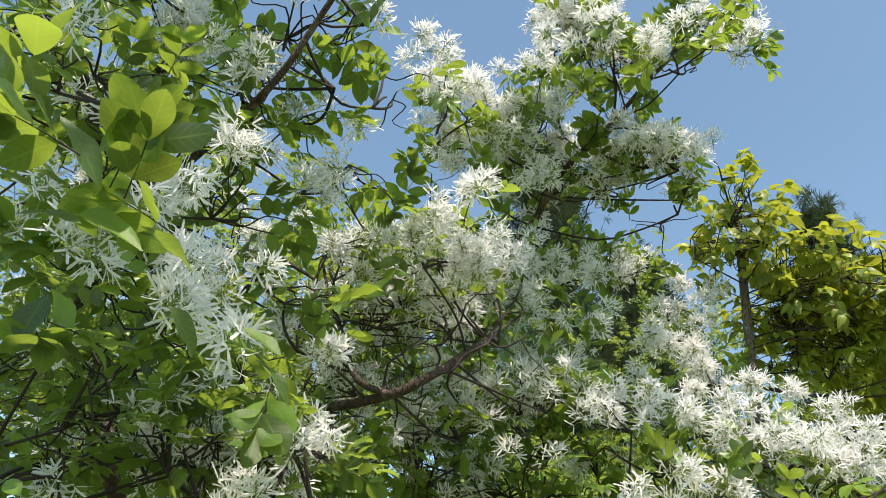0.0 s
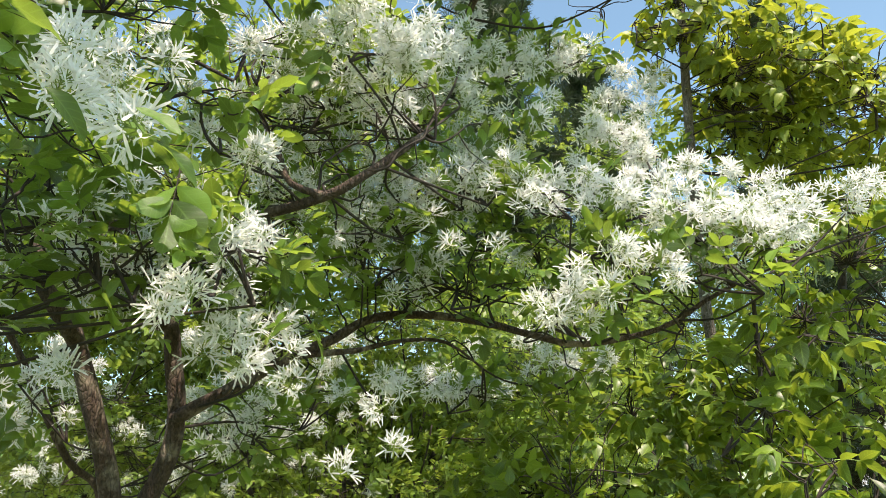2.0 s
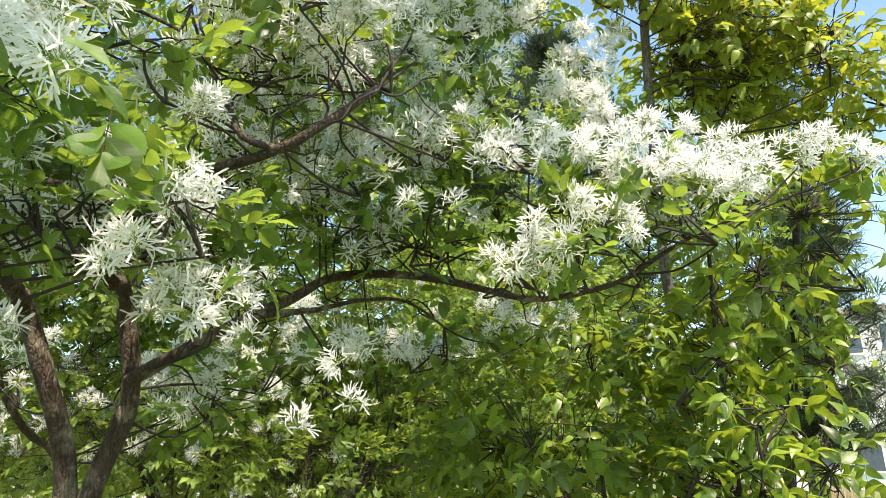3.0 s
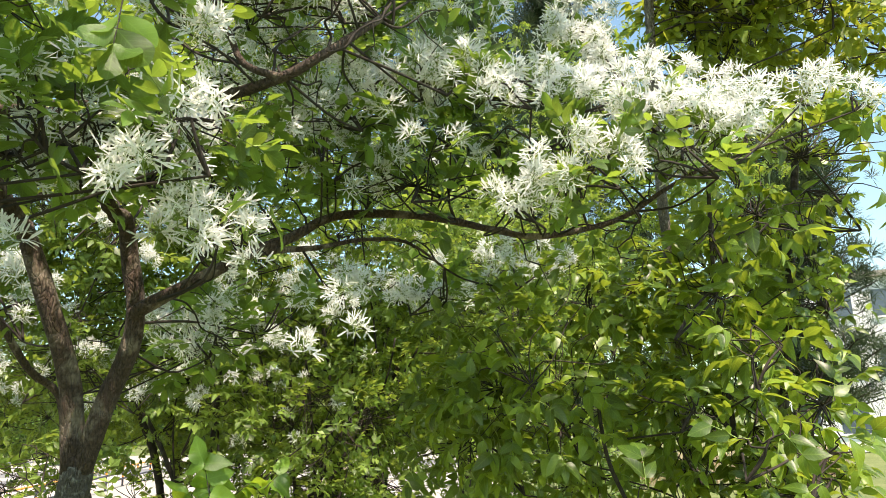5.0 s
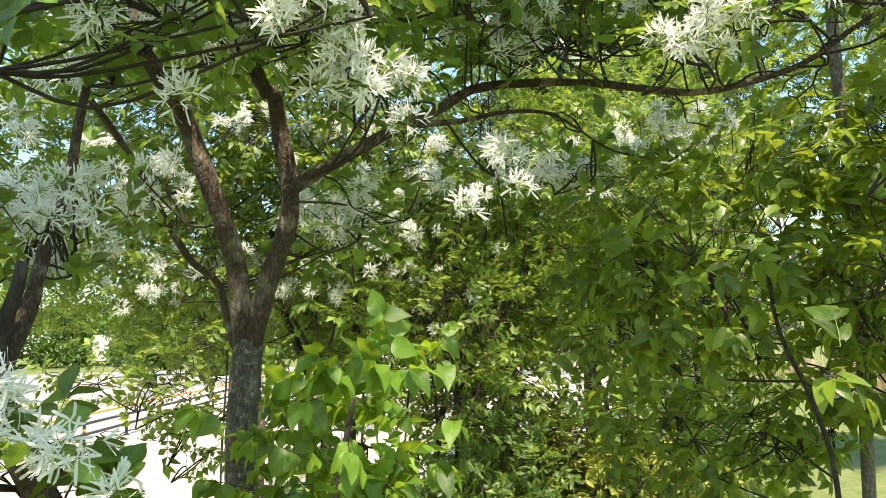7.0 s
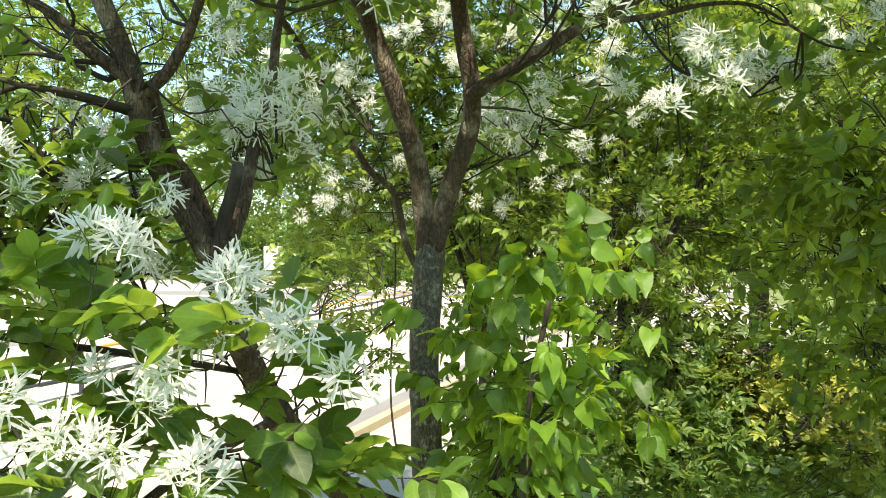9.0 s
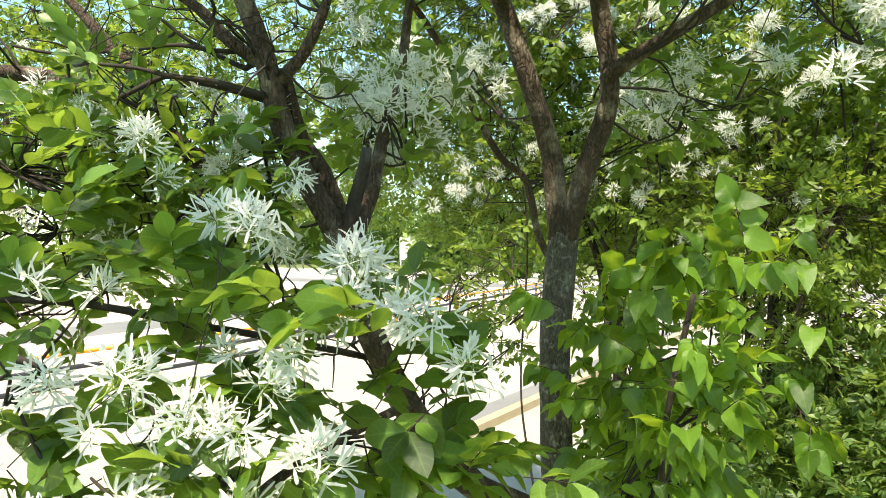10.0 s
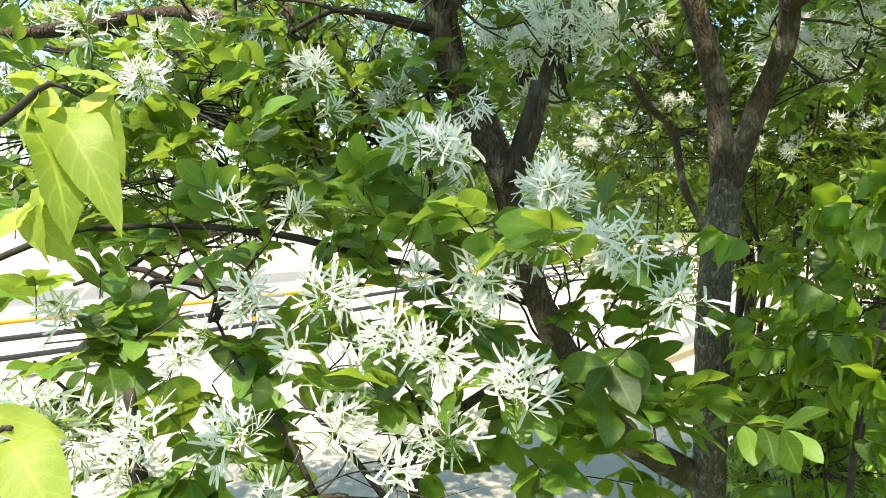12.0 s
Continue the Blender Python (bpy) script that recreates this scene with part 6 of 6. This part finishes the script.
bloom(grove_right, (-0.598, 4.194, 3.481), 0.14)
bloom(grove_right, (-0.341, 4.156, 3.306), 0.13)
bloom(grove_right, (-1.713, 3.514, 3.475), 0.15)
bloom(grove_right, (-1.643, 3.681, 3.416), 0.14)
bloom(grove_right, (-1.908, 3.262, 3.531), 0.16)
bloom(grove_right, (-1.129, 3.923, 3.229), 0.13)
bloom(grove_right, (-2.128, 4.083, 2.934), 0.14)
bloom(grove_right, (-2.245, 4.023, 2.836), 0.12)
bloom(grove_right, (-0.698, 4.365, 2.995), 0.12)
bloom(grove_right, (-0.269, 4.116, 3.362), 0.15)
bloom(grove_right, (-0.851, 4.128, 3.227), 0.15)
bloom(grove_right, (-1.107, 4.293, 2.877), 0.14)
bloom(grove_right, (-0.521, 4.156, 3.502), 0.14)
bloom(grove_right, (0.035, 4.228, 3.436), 0.16)
bloom(grove_right, (0.380, 4.243, 3.332), 0.15)
bloom(grove_right, (-0.844, 4.350, 3.125), 0.14)
bloom(grove_right, (-1.181, 4.048, 3.018), 0.14)
bloom(grove_right, (0.229, 4.200, 3.585), 0.16)
bloom(grove_right, (0.545, 4.178, 3.603), 0.16)
bloom(grove_right, (0.758, 4.180, 3.469), 0.15)
bloom(grove_right, (-0.947, 3.898, 3.704), 0.15)
grove_right.finish()

shrub = Tree("shrub", (0.4, 4.4, 0), "dense rounded garden shrub with yellowish new leaves", "shrub", SHRUB_LEAF, shrub_kinds, 0.003, DARK_BARK, up=0.4)
clump(shrub, (0.467, 5.278, 1.654), (1.139, 0.5, 0.32), 17, 1.6, 0)
clump(shrub, (0.26, 4.697, 1.351), (1.329, 0.5, 0.316), 17, 1.6, 0)
clump(shrub, (-0.425, 5.522, 1.885), (0.593, 0.4, 0.356), 17, 1.3, 0)
clump(shrub, (0.306, 5.049, 1.892), (0.783, 0.5, 0.285), 6, 1.3, 0)
clump(shrub, (1.008, 5.541, 2.057), (0.728, 0.4, 0.437), 17, 1.2, 0)
clump(shrub, (-0.799, 3.704, 1.471), (0.403, 0.3, 0.214), 39, 1.5, 0)
clump(shrub, (-1.132, 3.68, 1.321), (0.253, 0.3, 0.152), 39, 1, 0)
clump(shrub, (-0.834, 4.565, 1.578), (0.498, 0.4, 0.365), 17, 1.3, 0)
clump(shrub, (-0.31, 4.518, 1.522), (0.475, 0.4, 0.285), 17, 1.3, 0)
clump(shrub, (-1.277, 4.747, 1.3), (0.32, 0.3, 0.178), 17, 0.8, 0)
clump(shrub, (0.167, 5.259, 1.371), (0.870, 0.3, 0.396), -2, 1.4, 0)
clump(shrub, (0.924, 5.345, 1.643), (0.646, 0.3, 0.484), -10, 1.4, 0)
clump(shrub, (-0.232, 4.519, 1.751), (0.299, 0.3, 0.399), 4, 1.2, 0)
shrub.finish()

bright = Tree("shrub", (0.6, 3.1, 0), "shrub with sunlit yellow and reddish young leaves", "shrub", YELLOW_LEAF, sprigs(8, "lance", 0.055, 0.42, 4, 0.085, 2, 0.3), 0.003, DARK_BARK, up=0.4)
clump(bright, (0.285, 4.843, 1.842), (0.285, 0.25, 0.160), -3, 1.5, 0)
clump(bright, (0.612, 4.860, 1.821), (0.324, 0.25, 0.162), -7, 1.5, 0)
clump(bright, (0.797, 4.520, 1.573), (0.306, 0.25, 0.238), -10, 1.5, 0)
clump(bright, (0.074, 5.066, 1.934), (0.260, 0.25, 0.149), -0, 1.0, 0)
clump(bright, (0.410, 4.604, 1.706), (0.374, 0.25, 0.153), -5, 0.8, 0)
bright.finish()


# ---- pines and the far row ----
def pine(place, height, spread, seed):
    rng = np.random.default_rng(seed)
    t = Tree("pine_tree", place, "tall dark blue-green pine tree with upright shoots", "tree", PINE_NEEDLE, [], 1, DARK_BARK, group="pines behind")
    x, y, z = place
    limb(t, "trunk", 0.16, 0.03, (x, y, z), (x + 0.1, y, z + height * 0.5), (x, y, z + height * 0.97))
    needle = blade(0.2, 0.014, "lance", 1, 0.1, 0.1)
    tuft = []
    for _ in range(34):
        d = unit(rng.normal(size=3) + (1.0, 0, 0))
        tuft.append(moved(needle, frame_of(d), np.array([rng.uniform(-0.16, 0.06), 0, 0])))
    tuft = merge(*tuft)
    levels = int(height / 0.42)
    for k in range(levels):
        u = k / (levels - 1)
        h = height * (0.2 + 0.78 * u)
        reach = spread * (1 - u) ** 0.7 + 0.25
        for j in range(6):
            a = rng.uniform(0, TAU)
            tip = np.array([x + math.cos(a) * reach, y + math.sin(a) * reach, z + h + reach * rng.uniform(0.1, 0.5)])
            base = np.array([x, y, z + h - 0.1])
            t.wood.add(rod([base, base * 0.5 + tip * 0.5 + (0, 0, -0.08), tip], 0.03, 0.008, 5), np.eye(3), np.zeros(3))
            for m in range(int(7 + reach * 8)):
                s = rng.uniform(0.2, 1.0)
                p = base * (1 - s) + tip * s + rng.normal(size=3) * 0.16 * (0.4 + s)
                t.foliage.add(tuft, frame_of(unit(rng.normal(size=3) * 0.5 + (math.cos(a) * 0.5, math.sin(a) * 0.5, 0.8))) * rng.uniform(0.8, 1.4), p)
    t.finish()


pine((0.6, 11.5, 0), 12.6, 1.7, 21)
pine((2.4, 12.6, 0), 10.6, 2.0, 22)
pine((6.9, 13.8, 0), 13.0, 1.6, 23)

def far_tree(place, height, seed, label):
    rng = np.random.default_rng(seed)
    t = Tree("far_tree", place, label, "tree", FAR_LEAF, [], 1, DARK_BARK, group="trees beyond the lot")
    x, y, z = place
    limb(t, "trunk", 0.16, 0.08, (x, y, z), (x + 0.1, y, z + height * 0.3), (x - 0.1, y, z + height * 0.6), sides=7)
    leafs = blade(0.5, 0.34, "ovate", 1, 0.2, 0.2)
    for _ in range(26):
        c = np.array([x, y, z + height * 0.45]) + rng.normal(size=3) * (height * 0.22, height * 0.2, height * 0.2)
        rr = height * rng.uniform(0.1, 0.2)
        for _ in range(130):
            p = c + unit(rng.normal(size=3)) * rr * rng.uniform(0.6, 1.05)
            t.foliage.add(leafs, frame_of(rng.normal(size=3), unit(rng.normal(size=3) + (0, 0, 1))) * rng.uniform(0.7, 1.4), p)
    t.finish()


for k in range(36):
    s = k / 35
    far_tree((-105 + 140 * s, 96 + 14 * min(1, s * 3) + 3 * math.sin(k * 2.1) - 14 * s + 6 * (k % 2), 0), 14 + 3 * math.sin(k * 1.7), 40 + k, "leafy roadside tree beyond the parking lot")


far_tree((-27.0, 57.0, 0), 5.0, 81, "small planted tree at the lot edge")
far_tree((-36.0, 60.0, 0), 5.5, 82, "small planted tree at the lot edge")


def far_hedge(a, b, height, seed):
    rng = np.random.default_rng(seed)
    root = Tree("far_hedge", a, "dark shaded clipped hedge beyond the parking lot", "hedge", FAR_LEAF, [], 1, DARK_BARK)
    a, b = np.array(a), np.array(b)
    card = blade(0.5, 0.34, "ovate", 1, 0.2, 0.2)
    for _ in range(int(np.linalg.norm(b - a) * 90)):
        p = a + (b - a) * rng.uniform() + (rng.normal() * 0.6, rng.normal() * 0.6, rng.uniform(0, height))
        root.foliage.add(card, frame_of(rng.normal(size=3), unit(rng.normal(size=3) + (0, 0, 0.5))) * rng.uniform(0.7, 1.5), p)
    root.finish()


far_hedge((-125, 100, 0), (-55, 106, 0), 4.2, 91)
far_hedge((-54, 106, 0), (25, 96, 0), 4.2, 92)


def lot_post(x, y, height, width):
    root = thing("concrete_post", (x, y, 0.02), "white painted square post at the lot edge", "post", "white posts")
    bm = bmesh.new()
    box(bm, (x - width / 2, y - width / 2, 0.02), (x + width / 2, y + width / 2, height), 0.02)
    part("shaft", bm, WHITE_PAINT, root)
    bm = bmesh.new()
    box(bm, (x - width * 0.65, y - width * 0.65, height), (x + width * 0.65, y + width * 0.65, height + 0.12), 0.02)
    part("cap", bm, WHITE_PAINT, root)


def sign_board(x, y, yaw, width, height):
    root = thing("sign_board", (x, y, 0.02), "blank white sign board on two posts", "sign")
    turn = Matrix.Translation((x, y, 0.02)) @ Matrix.Rotation(radians(yaw), 4, "Z")
    for name, lo, hi in (("panel", (-width / 2, -0.06, 0.9), (width / 2, 0.06, height)), ("leg", (-width / 2 + 0.1, -0.05, 0), (-width / 2 + 0.25, 0.05, 0.9)), ("leg", (width / 2 - 0.25, -0.05, 0), (width / 2 - 0.1, 0.05, 0.9))):
        bm = bmesh.new()
        box(bm, lo, hi, 0.015)
        bm.transform(turn)
        part(name, bm, WHITE_PAINT, root)


lot_post(-53.0, 95.0, 4.6, 0.9)
lot_post(-20.5, 88.0, 4.6, 0.9)
sign_board(-64.0, 96.0, 32, 2.8, 4.6)

def dry_grass(x, y, seed):
    rng = np.random.default_rng(seed)
    root = thing("dry_grass", (x, y, 0), "clump of pale dry ornamental grass", "grass", "dry grass clumps")
    h = Heap()
    for _ in range(260):
        a, lean, tall = rng.uniform(0, TAU), rng.uniform(0.05, 0.5), rng.uniform(0.9, 1.7)
        way = unit((math.cos(a) * lean, math.sin(a) * lean, 1))
        h.add(blade(tall, 0.03, "lance", 2, 0.2, 0.12), frame_of(way, (math.cos(a), math.sin(a), 0.2)), np.array([x + rng.normal() * 0.25, y + rng.normal() * 0.25, 0]))
    under("blades", h.mesh("blades", (STRAW,)), root, kind="stuff")


for k in range(7):
    dry_grass(7.5 + 1.1 * k + 0.3 * math.sin(k * 3), 26.5 + 0.8 * math.sin(k * 2.0), 60 + k)


def building(place, width, depth, storeys, yaw):
    root = thing("office_building", place, "white rendered building with rows of windows", "building")
    root.matrix_basis = Matrix.Translation(place) @ Matrix.Rotation(radians(yaw), 4, "Z")
    bm = bmesh.new()
    high = storeys * 3.2
    box(bm, (-width / 2, 0, 0), (width / 2, depth, high), 0.02)
    p = part("wall", bm, WHITE_PAINT, root)
    p.matrix_parent_inverse.identity()
    bm = bmesh.new()
    box(bm, (-width / 2 - 0.3, -0.3, high), (width / 2 + 0.3, depth + 0.3, high + 0.35), 0.03)
    part("roof", bm, CONCRETE, root).matrix_parent_inverse.identity()
    for f in range(storeys):
        for k in range(int(width / 2.4)):
            cx = -width / 2 + 1.4 + k * 2.4
            bm = bmesh.new()
            box(bm, (cx - 0.7, -0.05, f * 3.2 + 1.0), (cx + 0.7, 0.06, f * 3.2 + 2.5), 0.01)
            w = part("window", bm, WINDOW_GLASS, root)
            w.matrix_parent_inverse.identity()
            bm = bmesh.new()
            box(bm, (cx - 0.8, -0.12, f * 3.2 + 0.88), (cx + 0.8, 0.02, f * 3.2 + 0.98), 0.01)
            part("sill", bm, WHITE_PAINT, w).matrix_parent_inverse.identity()


building((25.5, 40.0, 0), 12.0, 9.0, 3, -28)
